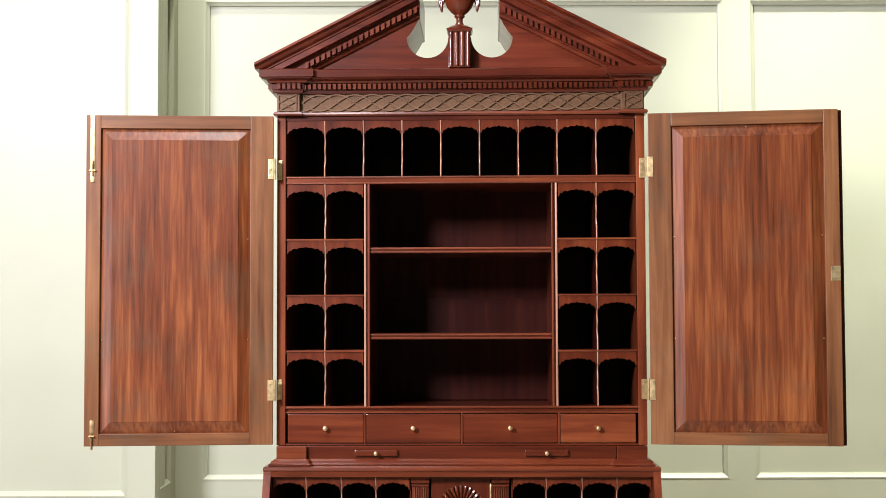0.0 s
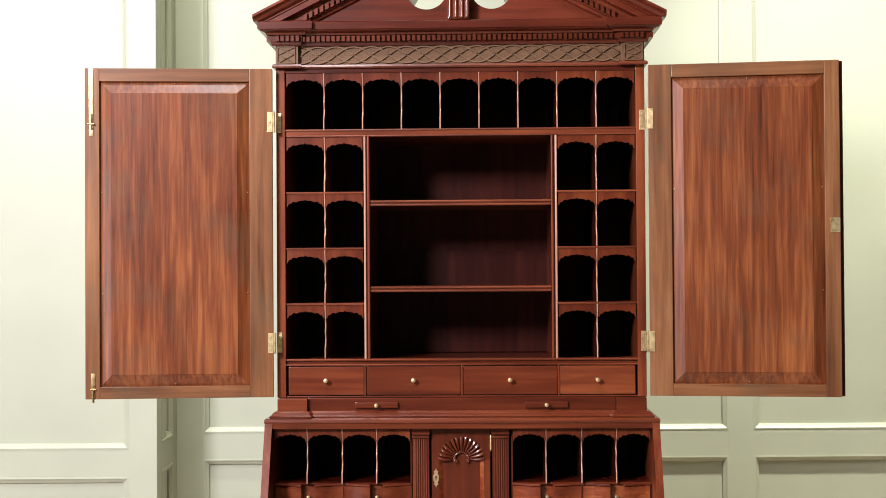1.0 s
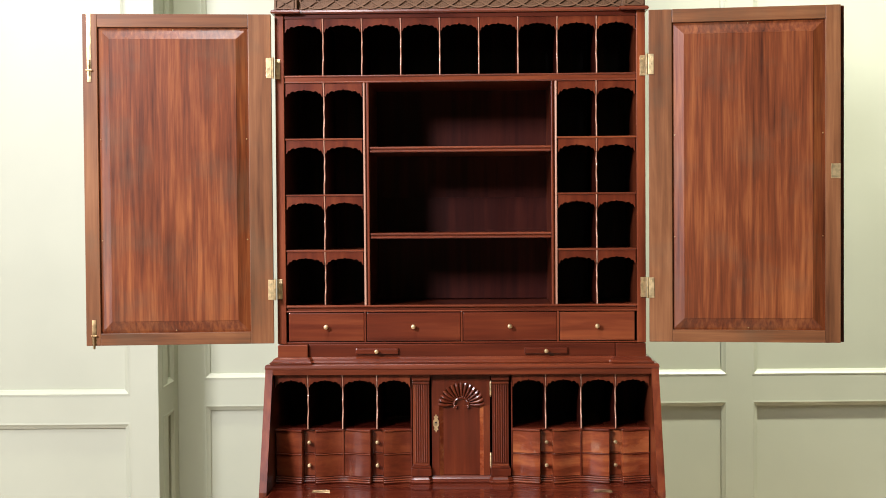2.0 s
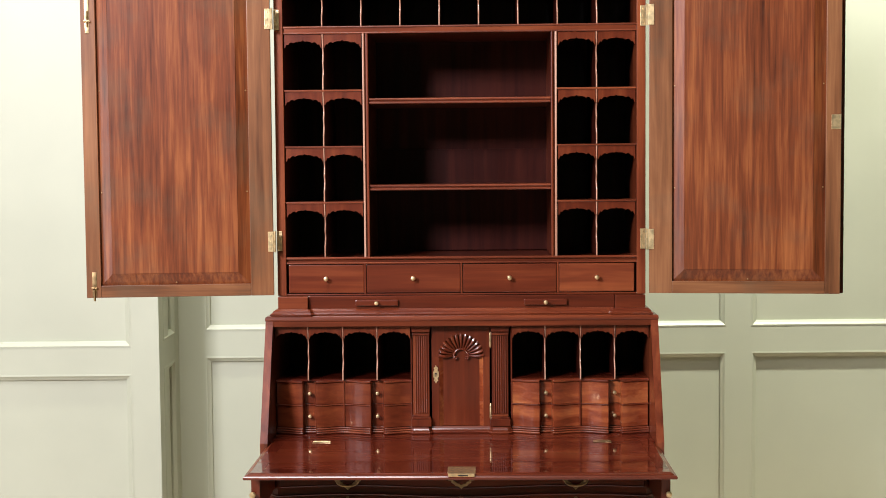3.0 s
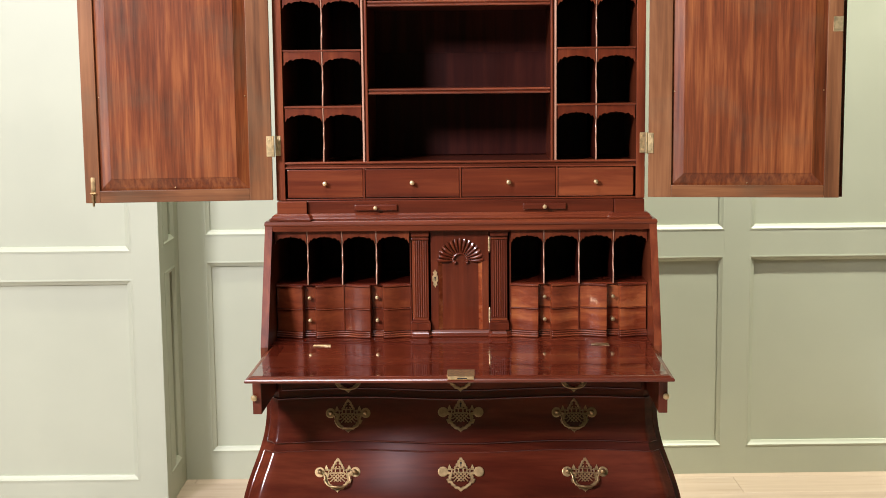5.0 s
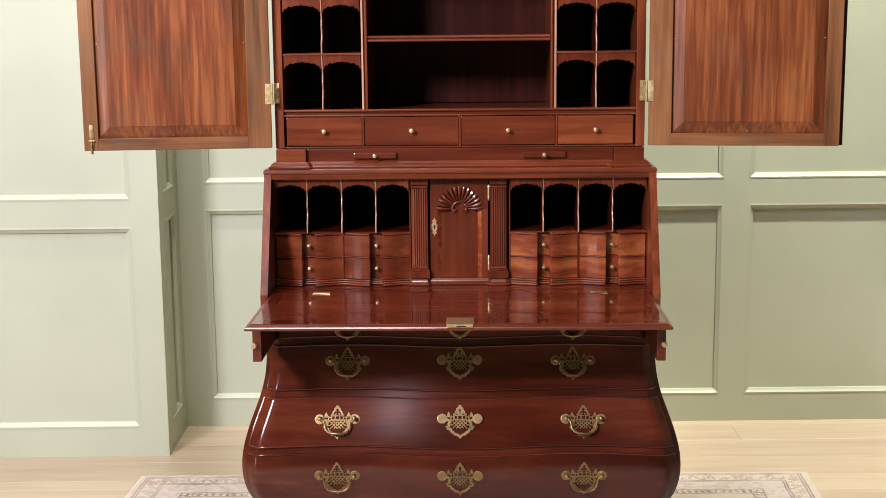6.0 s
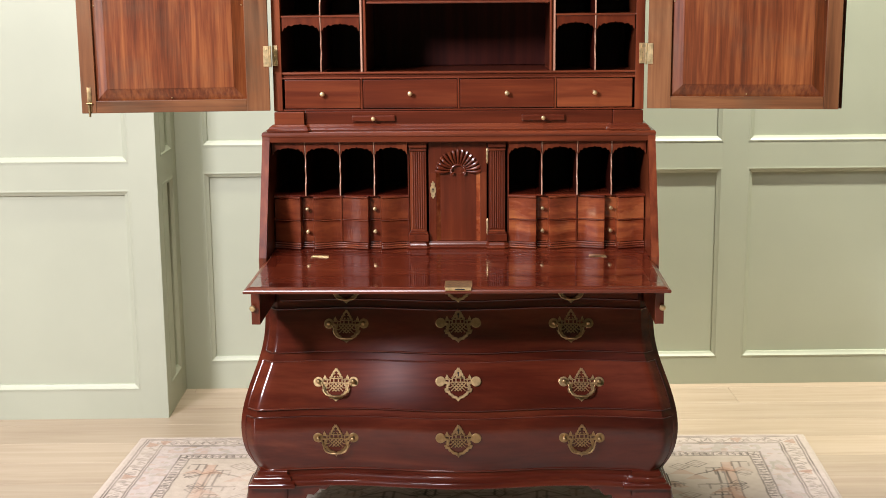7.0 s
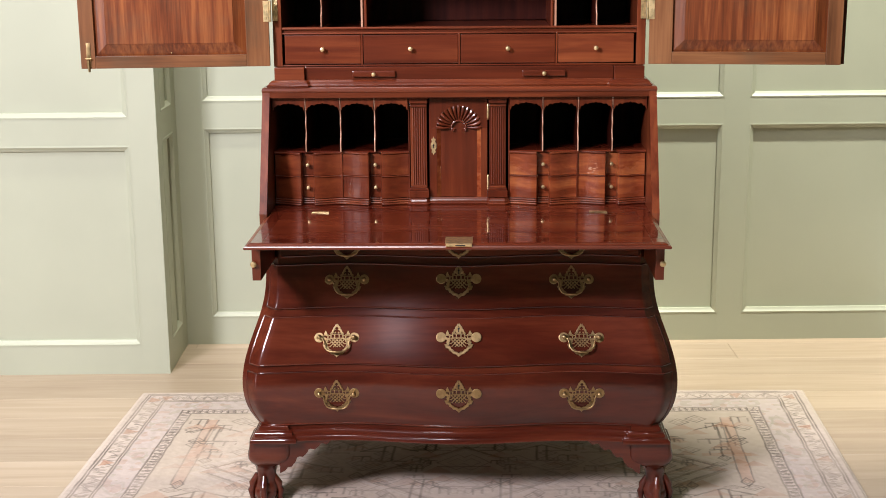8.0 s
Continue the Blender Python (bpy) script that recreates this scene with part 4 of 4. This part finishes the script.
def pull_plate(keyhole):
    """A pierced brass back plate, face to -y, about 0.116 wide."""
    bm = bmesh.new()
    for s in (-1, 1):
        disc(bm, s * 0.0445, 0.010, 0.0128)
        bar(bm, (s * 0.034, 0.008), (s * 0.024, 0.004), 0.008)
        bar(bm, (s * 0.036, 0.014), (s * 0.028, 0.016), 0.004)
        # spires
        prism(bm, [(s * 0.0245, 0.014), (s * 0.0245, 0.020), (s * 0.0285, 0.028), (s * 0.0325, 0.020), (s * 0.0325, 0.014)][::s], "y", -0.0022, 0.0)
        # lobed crest, a row of open squares and a lattice of diamonds
        ribbon(bm, [(s * 0.0150, 0.0185), (s * 0.0140, 0.0215), (s * 0.0108, 0.0235), (s * 0.0102, 0.028), (s * 0.0072, 0.0305), (s * 0.0062, 0.0355), (s * 0.0028, 0.0385), (0.0, 0.044)], 0.0056, -0.0022, 0.0)
        for x, z0, z1 in ((0.0058, 0.008, 0.019), (0.0150, 0.006, 0.020), (0.0225, 0.000, 0.018)):
            bar(bm, (s * x, z0), (s * x, z1), 0.0030)
        bar(bm, (s * 0.0150, 0.0065), (s * 0.0260, 0.0065), 0.0026)
        bar(bm, (s * 0.0150, 0.0150), (s * 0.0250, 0.0150), 0.0026)
        for x0 in (-0.0225, -0.0135, -0.0045, 0.0045):
            a0, a1 = max(x0, -0.0190), min(x0 + 0.0225, 0.0190)
            bar(bm, (s * a0, 0.0085 - (a0 - x0)), (s * a1, 0.0085 - (a1 - x0)), 0.0027)
        bar(bm, (s * 0.0180, -0.0055), (s * 0.0255, -0.0055), 0.0030)
        # scalloped foot
        ribbon(bm, [(s * 0.0245, 0.003), (s * 0.0285, -0.004), (s * 0.0265, -0.009), (s * 0.0330, -0.010), (s * 0.0300, -0.015), (s * 0.0235, -0.016), (s * 0.0215, -0.022), (s * 0.0165, -0.024), (s * 0.0125, -0.029), (s * 0.006, -0.030), (0.0, -0.035)],
               0.0084, -0.0022, 0.0)
    for z, w in ((0.0185, 0.0165), (0.0085, 0.0180)):
        bar(bm, (-w, z), (w, z), 0.0024)
    if keyhole:
        disc(bm, 0, 0.0275, 0.0085)
        bar(bm, (0, 0.018), (0, 0.036), 0.0095)
    else:
        for k in range(4):
            a = math.pi / 4 + k * math.pi / 2
            bar(bm, (0.0038 * math.cos(a), 0.027 + 0.0038 * math.sin(a)), (0.0085 * math.cos(a), 0.027 + 0.0085 * math.sin(a)), 0.003)
    prism(bm, [(-0.0042, -0.033), (0.0042, -0.033), (0.0, -0.041)], "y", -0.0022, 0.0)
    return bm


def pull_bail():
    bm = bmesh.new()
    pts = []
    for i in range(25):
        q = -1 + 2 * i / 24
        a = abs(q)
        x = math.copysign(lerp_table([(0, 0.0), (0.3, 0.015), (0.5, 0.024), (0.68, 0.0305), (0.78, 0.0315), (0.88, 0.033), (0.95, 0.037), (1.0, 0.042)], a), q)
        z = lerp_table([(0, -0.0285), (0.3, -0.0275), (0.5, -0.0235), (0.68, -0.014), (0.78, -0.006), (0.88, 0.003), (0.95, 0.008), (1.0, 0.0095)], a)
        pts.append((x, -0.010 - 0.004 * (1 - a), z))
    tube(bm, pts, [0.0016 + 0.0014 * (1 - abs(-1 + 2 * i / 24)) for i in range(25)], 10)
    for s in (-1, 1):
        lathe(bm, [(0.0, 0.0), (0.0045, 0.001), (0.0035, 0.006), (0.0058, 0.010), (0.0062, 0.0125), (0.004, 0.0155), (0.0, 0.0165)], pose(s * 0.0435, 0, 0.0100) @ FORWARD, 12)
    return bm


PLATES = {}


def pull(parent, u, z, with_bail):
    if "bail" not in PLATES:
        for key, bm in (("plate", pull_plate(False)), ("lock", pull_plate(True)), ("bail", pull_bail())):
            mesh = bpy.data.meshes.new(key)
            bmesh.ops.recalc_face_normals(bm, faces=bm.faces)
            bm.to_mesh(mesh)
            bm.free()
            mesh.materials.append(BRASS_OLD)
            if key == "bail":
                mesh.shade_smooth()
            PLATES[key] = mesh
        bm = bmesh.new()
        disc(bm, 0, 0.0315, 0.0027, -0.0030, -0.0018, 10)
        bar(bm, (0, 0.0225), (0, 0.031), 0.0028, -0.0030, -0.0018)
        mesh = bpy.data.meshes.new("keyhole")
        bm.to_mesh(mesh)
        mesh.materials.append(DARK_HOLE)
        PLATES["keyhole"] = mesh
    p = front(u, z, 0.0058)
    dz = front(u, z + 0.02) - front(u, z - 0.02)
    dx = front(u + 0.03, z) - front(u - 0.03, z)
    tilt = math.degrees(math.atan2(-dz.y, dz.z))
    turn = math.degrees(math.atan2(dx.y, dx.x))
    place = pose(p.x, p.y, p.z, tilt, 0, turn)
    names = [("pull_plate" if with_bail else "escutcheon", "plate" if with_bail else "lock")] + ([("bail", "bail")] if with_bail else [("keyhole", "keyhole")])
    for name, key in names:
        ob = new(name, PLATES[key])
        ob.parent = parent
        ob.matrix_basis = place
        if name != "keyhole":
            ob["label"] = {"pull_plate": "pierced brass back plate", "bail": "curved brass bail handle", "escutcheon": "pierced brass keyhole plate"}[name]


DRAWERS = [(0.662, 0.728, 0.045, 0.286, 0.560, 0.690), (0.534, 0.639, 0.016, 0.286, 0.560, 0.590), (0.401, 0.512, 0.016, 0.310, 0.570, 0.452), (0.240, 0.381, 0.016, 0.310, 0.567, 0.3165)]
for z0, z1, edge, off, k, zp in DRAWERS:
    face, bead = drawer_front(z0, z1, edge)
    dr = part("long_drawer", face, WOOD_CASE, chest, "serpentine mahogany drawer front", smooth=True)
    part("cock_bead", bead, WOOD_CASE, dr, smooth=True)
    hz = half(zp)
    for s in (-1, 1):
        pull(dr, s * off / hz, zp, True)
    pull(dr, 0.0, zp + 0.008, False)

# base moulding that follows the front and breaks forward over the feet
US = [-0.84 + 1.68 * i / 40 for i in range(41)]
mid_line = [(front(u, 0.238).x, front(u, 0.238).y) for u in US]
ends_y = mid_line[0][1] - 0.012
line = [(-0.507, DD), (-0.507, ends_y), (mid_line[0][0], ends_y)] + mid_line + [(mid_line[-1][0], ends_y), (0.507, ends_y), (0.507, DD)]
BASEM = [(-0.03, 0.240), (-0.002, 0.240), (0.002, 0.237), (0.0035, 0.231), (0.004, 0.228), (0.010, 0.2255), (0.0135, 0.220), (0.0145, 0.2145), (0.020, 0.212), (0.0245, 0.2065), (0.025, 0.199), (-0.03, 0.196)]
part("base_moulding", sweep(bmesh.new(), BASEM, line), WOOD_CASE, chest, smooth=True)
part("bottom_board", one_box(-0.50, 0.50, -0.19, DD, 0.200, 0.236), WOOD_CASE, chest)


def claw_foot(sx, fy, back=False):
    foot = new("claw_foot")
    foot.parent = desk
    foot["label"] = "carved claw-and-ball foot with scrolled knee"
    cx, cy = sx * 0.506, fy
    bm = bmesh.new()
    # height, half size, shift towards the middle, squareness
    prof = [(0.1985, 0.0530, 0.020, 0.28), (0.178, 0.0545, 0.019, 0.30), (0.160, 0.0570, 0.017, 0.36), (0.145, 0.0560, 0.015, 0.45), (0.132, 0.0490, 0.012, 0.55), (0.122, 0.0390, 0.007, 0.7),
            (0.110, 0.0300, 0.002, 0.8), (0.095, 0.0255, 0.0, 0.85), (0.080, 0.0245, 0.0, 0.85), (0.066, 0.0265, 0.0, 0.85), (0.055, 0.0300, 0.0, 0.85), (0.044, 0.0310, 0.0, 0.85)]
    rings = []
    for z, r, o, power in prof:
        ring = []
        for k in range(32):
            a = 2 * math.pi * (k + 0.5) / 32
            c, d = math.cos(a), math.sin(a)
            ring.append(bm.verts.new((cx - sx * o + r * math.copysign(abs(c) ** power, c), cy - o * 0.6 + r * math.copysign(abs(d) ** power, d), z)))
        rings.append(ring)
    for p, q in zip(rings, rings[1:]):
        for k in range(32):
            bm.faces.new((p[k], p[(k + 1) % 32], q[(k + 1) % 32], q[k]))
    bm.faces.new(rings[0])
    bm.faces.new(rings[-1])
    part("knee", bm, WOOD_CASE, foot, smooth=True)
    bx, by = cx + sx * 0.003, cy - 0.004
    part("ball", lathe(bmesh.new(), [(0.0 if i in (0, 12) else 0.031 * math.sin(math.pi * i / 12), 0.029 - 0.029 * math.cos(math.pi * i / 12)) for i in range(13)], pose(bx, by, 0.0065), 20), WOOD_CASE, foot, smooth=True)
    for a in (math.radians(v) for v in (-90, 0, 90, 180)):
        c, d = math.cos(a), math.sin(a)
        pts = [(bx + c * r, by + d * r, z) for r, z in ((0.020, 0.085), (0.027, 0.072), (0.034, 0.060), (0.0345, 0.050), (0.0385, 0.040), (0.0375, 0.030), (0.036, 0.020), (0.031, 0.0105), (0.027, 0.0065))]
        part("talon", tube(bmesh.new(), pts, [0.008, 0.009, 0.0105, 0.0085, 0.0095, 0.0075, 0.0065, 0.005, 0.003], 10), WOOD_CASE, foot, smooth=True)
    if not back:
        n = 36
        cols = []
        for i in range(n + 1):
            q = i / n
            x = 0.462 - 0.137 * q
            base = lerp_table([(0, 0.108), (0.10, 0.108), (0.14, 0.118), (0.30, 0.134), (0.33, 0.146), (0.52, 0.158), (0.55, 0.168), (0.74, 0.176), (0.78, 0.184), (0.95, 0.189), (1.0, 0.196)], q)
            base += 0.006 * abs(math.sin(q * math.pi * 4.5))
            cols.append((sx * x, min(base, 0.1985), 0.199))
        part("bracket", strip_plate(bmesh.new(), cols, cy - 0.056, cy - 0.030), WOOD_CASE, foot)
        part("bracket", strip_plate(bmesh.new(), [(-0.02, 0.150, 0.199), (0.0, 0.135, 0.199), (0.06, 0.16, 0.199), (0.13, 0.193, 0.199)], -0.012, 0.012), WOOD_CASE, foot,
             place=pose(sx * 0.520, cy + 0.065, 0, 0, 0, 90))
    return foot


for sx in (-1, 1):
    claw_foot(sx, -0.212)
    claw_foot(sx, 0.34, True)


# ---------------------------------------------------------------- the rug
def rug():
    x0, x1, y0, y1 = -1.060, 1.088, -2.30, 0.664
    W, cx = x1 - x0, (x0 + x1) / 2
    nx = 800
    ys = np.concatenate([np.linspace(y0, -0.55, 60)[:-1], np.linspace(-0.55, y1, 470)])
    xs = np.linspace(x0, x1, nx)
    X, Y = np.meshgrid(xs, ys)

    def grain(size, seed):
        r = np.random.default_rng(seed)
        lat = r.random((int(4 / size) + 3, int(4 / size) + 3))
        gx, gy = (X - x0) / size, (Y - y0) / size
        ix, iy = gx.astype(int), gy.astype(int)
        fx, fy = gx - ix, gy - iy
        fx, fy = fx * fx * (3 - 2 * fx), fy * fy * (3 - 2 * fy)
        return (lat[iy, ix] * (1 - fx) + lat[iy, ix + 1] * fx) * (1 - fy) + (lat[iy + 1, ix] * (1 - fx) + lat[iy + 1, ix + 1] * fx) * fy

    d = np.minimum(np.minimum(X - x0, x1 - X), np.minimum(y1 - Y, Y - y0))       # from the edge
    along = np.where((X - x0 < 0.45) & (X - x0 <= y1 - Y) | (x1 - X < 0.45) & (x1 - X <= y1 - Y), Y, X - cx)
    cream, beige, grey, brown, rust, sage = (np.array(c) for c in ((0.50, 0.420, 0.365), (0.45, 0.375, 0.305), (0.42, 0.355, 0.335), (0.060, 0.050, 0.042), (0.38, 0.20, 0.125), (0.28, 0.27, 0.20)))
    col = np.ones(X.shape + (3,)) * cream
    wob = (grain(0.05, 3) - 0.5) * 0.004

    def lay(mask, colour, strength=1.0):
        m = (np.clip(mask, 0, 1) * strength)[..., None]
        col[:] = col * (1 - m) + colour * m

    def band(a, b):
        return (d + wob > a) & (d + wob < b)

    def stroke(dist, w):
        return np.clip(1.5 - np.abs(dist + wob) / w, 0, 1)

    lay(band(0.096, 0.172), grey * 1.12, 0.7)
    lay(d > 0.205, beige, 0.75)
    fray = 0.6 + 0.7 * grain(0.06, 9)
    for at in (0.027, 0.036, 0.088, 0.096, 0.173, 0.206):
        lay(stroke(d - at, 0.0026), brown, 0.62 * fray)
    # outer border: zigzag and hooked figures
    ph = (along / 0.062 + 0.5 * grain(0.08, 61)) % 1.0
    zig = np.abs(ph - 0.5) * 2
    lay(stroke((d - 0.042) - zig * 0.040, 0.0026) * band(0.036, 0.088), brown, 0.45 * fray)
    lay(stroke(np.abs(ph - 0.25) * 0.062 - 0.010, 0.0022) * band(0.056, 0.076), brown, 0.45 * fray)
    lay((grain(0.012, 63) > 0.66) * band(0.040, 0.086), brown, 0.22)
    lay(stroke(ph - 0.5, 0.03) * band(0.048, 0.080), brown, 0.4 * fray)
    ph2 = (along / 0.26 + 0.2 + 0.15 * grain(0.2, 62)) % 1.0
    tri = (np.abs(ph2 - 0.5) * 0.30 < (0.087 - d) * 0.60) & band(0.044, 0.087)
    lay(tri, rust, 0.55 * fray)
    # middle border: faded rosettes
    ph3 = (along / 0.24) % 1.0 - 0.5
    ros = np.hypot(ph3 * 0.24, (d - 0.134) * 1.2) + 0.03 * (grain(0.03, 55) - 0.5)
    lay(ros < 0.022, rust, 0.22 * fray)
    lay(stroke(ros - 0.030, 0.005), sage, 0.30 * fray)
    lay((grain(0.018, 64) > 0.70) * band(0.098, 0.170), sage, 0.35)
    lay((grain(0.022, 65) > 0.74) * band(0.098, 0.170), rust, 0.25)
    # inner guard stripe: dark comb
    ph4 = (along / 0.021 + 0.5 * grain(0.03, 17)) % 1.0
    lay(((ph4 < 0.42) & band(0.179, 0.201)).astype(float), brown, 0.42 * fray)
    lay((grain(0.008, 66) > 0.55) * band(0.177, 0.203), brown, 0.35 * fray)
    lay(((ph4 > 0.3) & (ph4 < 0.42) & band(0.175, 0.205)).astype(float), brown, 0.5 * fray)
    # field
    inside = (d > 0.212).astype(float)
    fx, fy = X - cx, Y
    xa = np.abs(fx)
    # large stepped medallion and lozenges
    for (mx, my, r, c, st) in ((0.0, -0.02, 0.52, cream, 0.5), (0.0, -0.02, 0.45, rust * 1.15, 0.15), (0.0, -0.05, 0.20, cream, 0.4), (0.56, 0.02, 0.10, rust * 1.2, 0.22), (0.56, 0.02, 0.05, cream, 0.5),
                              (0.0, 0.36, 0.09, sage, 0.4), (0.32, 0.27, 0.08, rust, 0.25)):
        q = np.abs(xa - mx) / 1.35 + np.abs(fy - my)
        q = np.floor(q / 0.012) * 0.012
        lay((q < r) * inside, c, st * fray)
        lay(stroke(q - r, 0.007) * inside, brown, 0.45 * fray)
        lay(stroke(q - r - 0.028, 0.010) * inside, cream, 0.7)
    # orange bars with side arms, and paired dark strokes with caps
    for bx, by0, by1 in ((0.775, -0.10, 0.40), (0.790, -0.70, -0.22)):
        m = (np.abs(xa - bx - (fy - by0) * 0.02) < 0.015) & (fy > by0) & (fy < by1)
        lay(m * inside, rust * 1.2, 0.34 * fray)
        lay(stroke(np.abs(xa - bx - (fy - by0) * 0.02) - 0.017, 0.0022) * (fy > by0) * (fy < by1) * inside, brown, 0.5 * fray)
        m = (np.abs(xa - bx + 0.03) < 0.07) & (np.abs(fy - by0 - 0.20) < 0.012)
        lay(m * inside, rust * 1.2, 0.25 * fray)
    for sx_, sy_ in ((0.40, 0.30), (0.46, 0.0), (0.70, -0.20), (0.22, 0.12), (0.10, 0.20), (0.76, 0.28), (0.30, -0.30), (0.12, -0.15)):
        for off in (-0.014, 0.014):
            lay(stroke(xa - sx_ - off, 0.0035) * (np.abs(fy - sy_) < 0.055) * inside, brown, 0.7 * fray)
        lay(stroke((fy - sy_ - 0.06) + np.abs(xa - sx_) * 0.55, 0.004) * (np.abs(xa - sx_) < 0.085) * inside, brown, 0.6 * fray)
        lay(stroke(fy - sy_ + 0.058, 0.004) * (np.abs(xa - sx_) < 0.06) * inside, brown, 0.5 * fray)
    r2 = np.random.default_rng(11)
    for _ in range(210):                     # small hooked figures
        px, py, w, h, kind = r2.uniform(0.03, 0.84), r2.uniform(-0.5, 0.40), r2.uniform(0.015, 0.035), r2.uniform(0.012, 0.03), r2.integers(0, 3)
        if kind == 0:
            q = np.abs(xa - px) / w + np.abs(fy - py) / h
            lay(stroke((q - 1) * w, 0.0030) * inside, brown, 0.55 * fray)
            lay(stroke((q - 0.5) * w, 0.0026) * inside, brown, 0.35 * fray)
        elif kind == 1:
            lay(stroke(xa - px, 0.0030) * (np.abs(fy - py) < h) * inside, brown, 0.6 * fray)
            lay(stroke(np.abs(xa - px) - w, 0.0026) * (np.abs(fy - py) < h * 0.6) * inside, brown, 0.45 * fray)
            lay(stroke(fy - py - h, 0.0030) * (np.abs(xa - px) < w) * inside, brown, 0.6 * fray)
        else:
            q = (np.abs(xa - px) < (py + h - fy) * 0.9) & (np.abs(fy - py) < h)
            lay(q * inside, rust, 0.35 * fray)
    tiles = (np.abs(((xa + 0.045) % 0.13) - 0.065) + np.abs(((fy + 0.03) % 0.16) - 0.08)) + wob
    lay(stroke(tiles - 0.055, 0.0026) * (xa < 0.62) * inside, brown, 0.38 * fray)
    lay(stroke(tiles - 0.028, 0.0024) * (xa < 0.62) * inside, brown, 0.30 * fray)
    for at in (0.30, 0.16, 0.02, -0.12):
        lay(stroke(fy - at + np.floor(xa / 0.11) * 0.012, 0.0030) * (xa % 0.11 < 0.075) * (xa < 0.66) * inside, brown, 0.5 * fray)
    # fading and abrash
    fade = np.clip((grain(0.35, 21) - 0.45) * 0.8, 0, 0.3) + np.clip(grain(0.05, 22) - 0.66, 0, 1) * 0.9
    lay(fade, np.array((0.51, 0.43, 0.36)))
    col *= (0.95 + 0.09 * grain(0.015, 30))[..., None] * (0.94 + 0.12 * grain(0.2, 31))[..., None]
    Z = 0.009 + 0.0016 * (grain(0.012, 40) - 0.5) - np.clip(0.012 - d, 0, 1) * 0.45
    ny = len(ys)
    verts = np.stack([X + 0.03 * (Y - 0.25), Y + 0.0178 * X, Z], -1).reshape(-1, 3)      # a little out of square
    idx = np.arange(nx * ny).reshape(ny, nx)
    faces = np.stack([idx[:-1, :-1], idx[:-1, 1:], idx[1:, 1:], idx[1:, :-1]], -1).reshape(-1, 4)
    mesh = bpy.data.meshes.new("rug_weave")
    mesh.from_pydata(verts.tolist(), [], faces.tolist())
    attr = mesh.color_attributes.new("weave", "FLOAT_COLOR", "POINT")
    attr.data.foreach_set("color", np.concatenate([col.reshape(-1, 3), np.ones((nx * ny, 1))], 1).astype(np.float32).ravel())
    mat, nodes, links, bsdf = shader("faded_wool_rug")
    a = nodes.new("ShaderNodeVertexColor")
    a.layer_name = "weave"
    links.new(a.outputs["Color"], bsdf.inputs["Base Color"])
    bsdf.inputs["Roughness"].default_value = 0.95
    bsdf.inputs["Specular IOR Level"].default_value = 0.1
    tex = nodes.new("ShaderNodeTexCoord")
    m = nodes.new("ShaderNodeMapping")
    m.inputs["Scale"].default_value = (160, 320, 100)
    links.new(tex.outputs["Object"], m.inputs["Vector"])
    n = node(nodes, "ShaderNodeTexNoise", Scale=1.0, Detail=2.0)
    links.new(m.outputs[0], n.inputs["Vector"])
    bump = node(nodes, "ShaderNodeBump", Strength=0.5, Distance=0.002)
    links.new(n.outputs["Fac"], bump.inputs["Height"])
    links.new(bump.outputs[0], bsdf.inputs["Normal"])
    mesh.materials.append(mat)
    root = thing("area_rug", "faded cream and beige patterned wool rug under the desk", "rug")
    ob = new("woven_field", mesh)
    ob.parent = root
    bm = bmesh.new()
    box(bm, x0 + 0.004, x1 - 0.004, y0 + 0.004, y1 - 0.004, 0.0003, 0.006, 0)
    for v in bm.verts:
        v.co = Vector((v.co.x + 0.03 * (v.co.y - 0.25), v.co.y + 0.0178 * v.co.x, v.co.z))
    part("backing", bm, mat_backing, root)


mat_backing = paint("rug_backing_jute", (0.50, 0.44, 0.35), 0.95)
rug()

# ---------------------------------------------------------------- floor planks
rng = random.Random(4)
PW = 0.178
shapes = {}
for r in range(int(7.75 / PW)):
    ya = 0.13 - (r + 1) * PW
    x = -6.6 - rng.uniform(0.0, 1.6)
    while x < 3.6:
        length = rng.choice((2.4, 3.0, 3.6))
        a, b = max(x, -6.6), min(x + length, 3.6)
        x += length
        if b - a < 0.05:
            continue
        key = round(b - a, 3)
        if key not in shapes:
            mesh = bpy.data.meshes.new("plank")
            bm = box(bmesh.new(), 0, b - a - 0.0008, 0.0003, PW - 0.0003, -0.022, 0.0, 0)
            bmesh.ops.bevel(bm, geom=[e for e in bm.edges if all(v.co.z > -0.001 for v in e.verts)], offset=0.0005, segments=1, affect="EDGES")
            bm.to_mesh(mesh)
            bm.free()
            mesh.materials.append(OAK)
            shapes[key] = mesh
        ob = new("plank", shapes[key])
        ob.parent = floor_root
        ob.matrix_basis = pose(a, ya, 0)
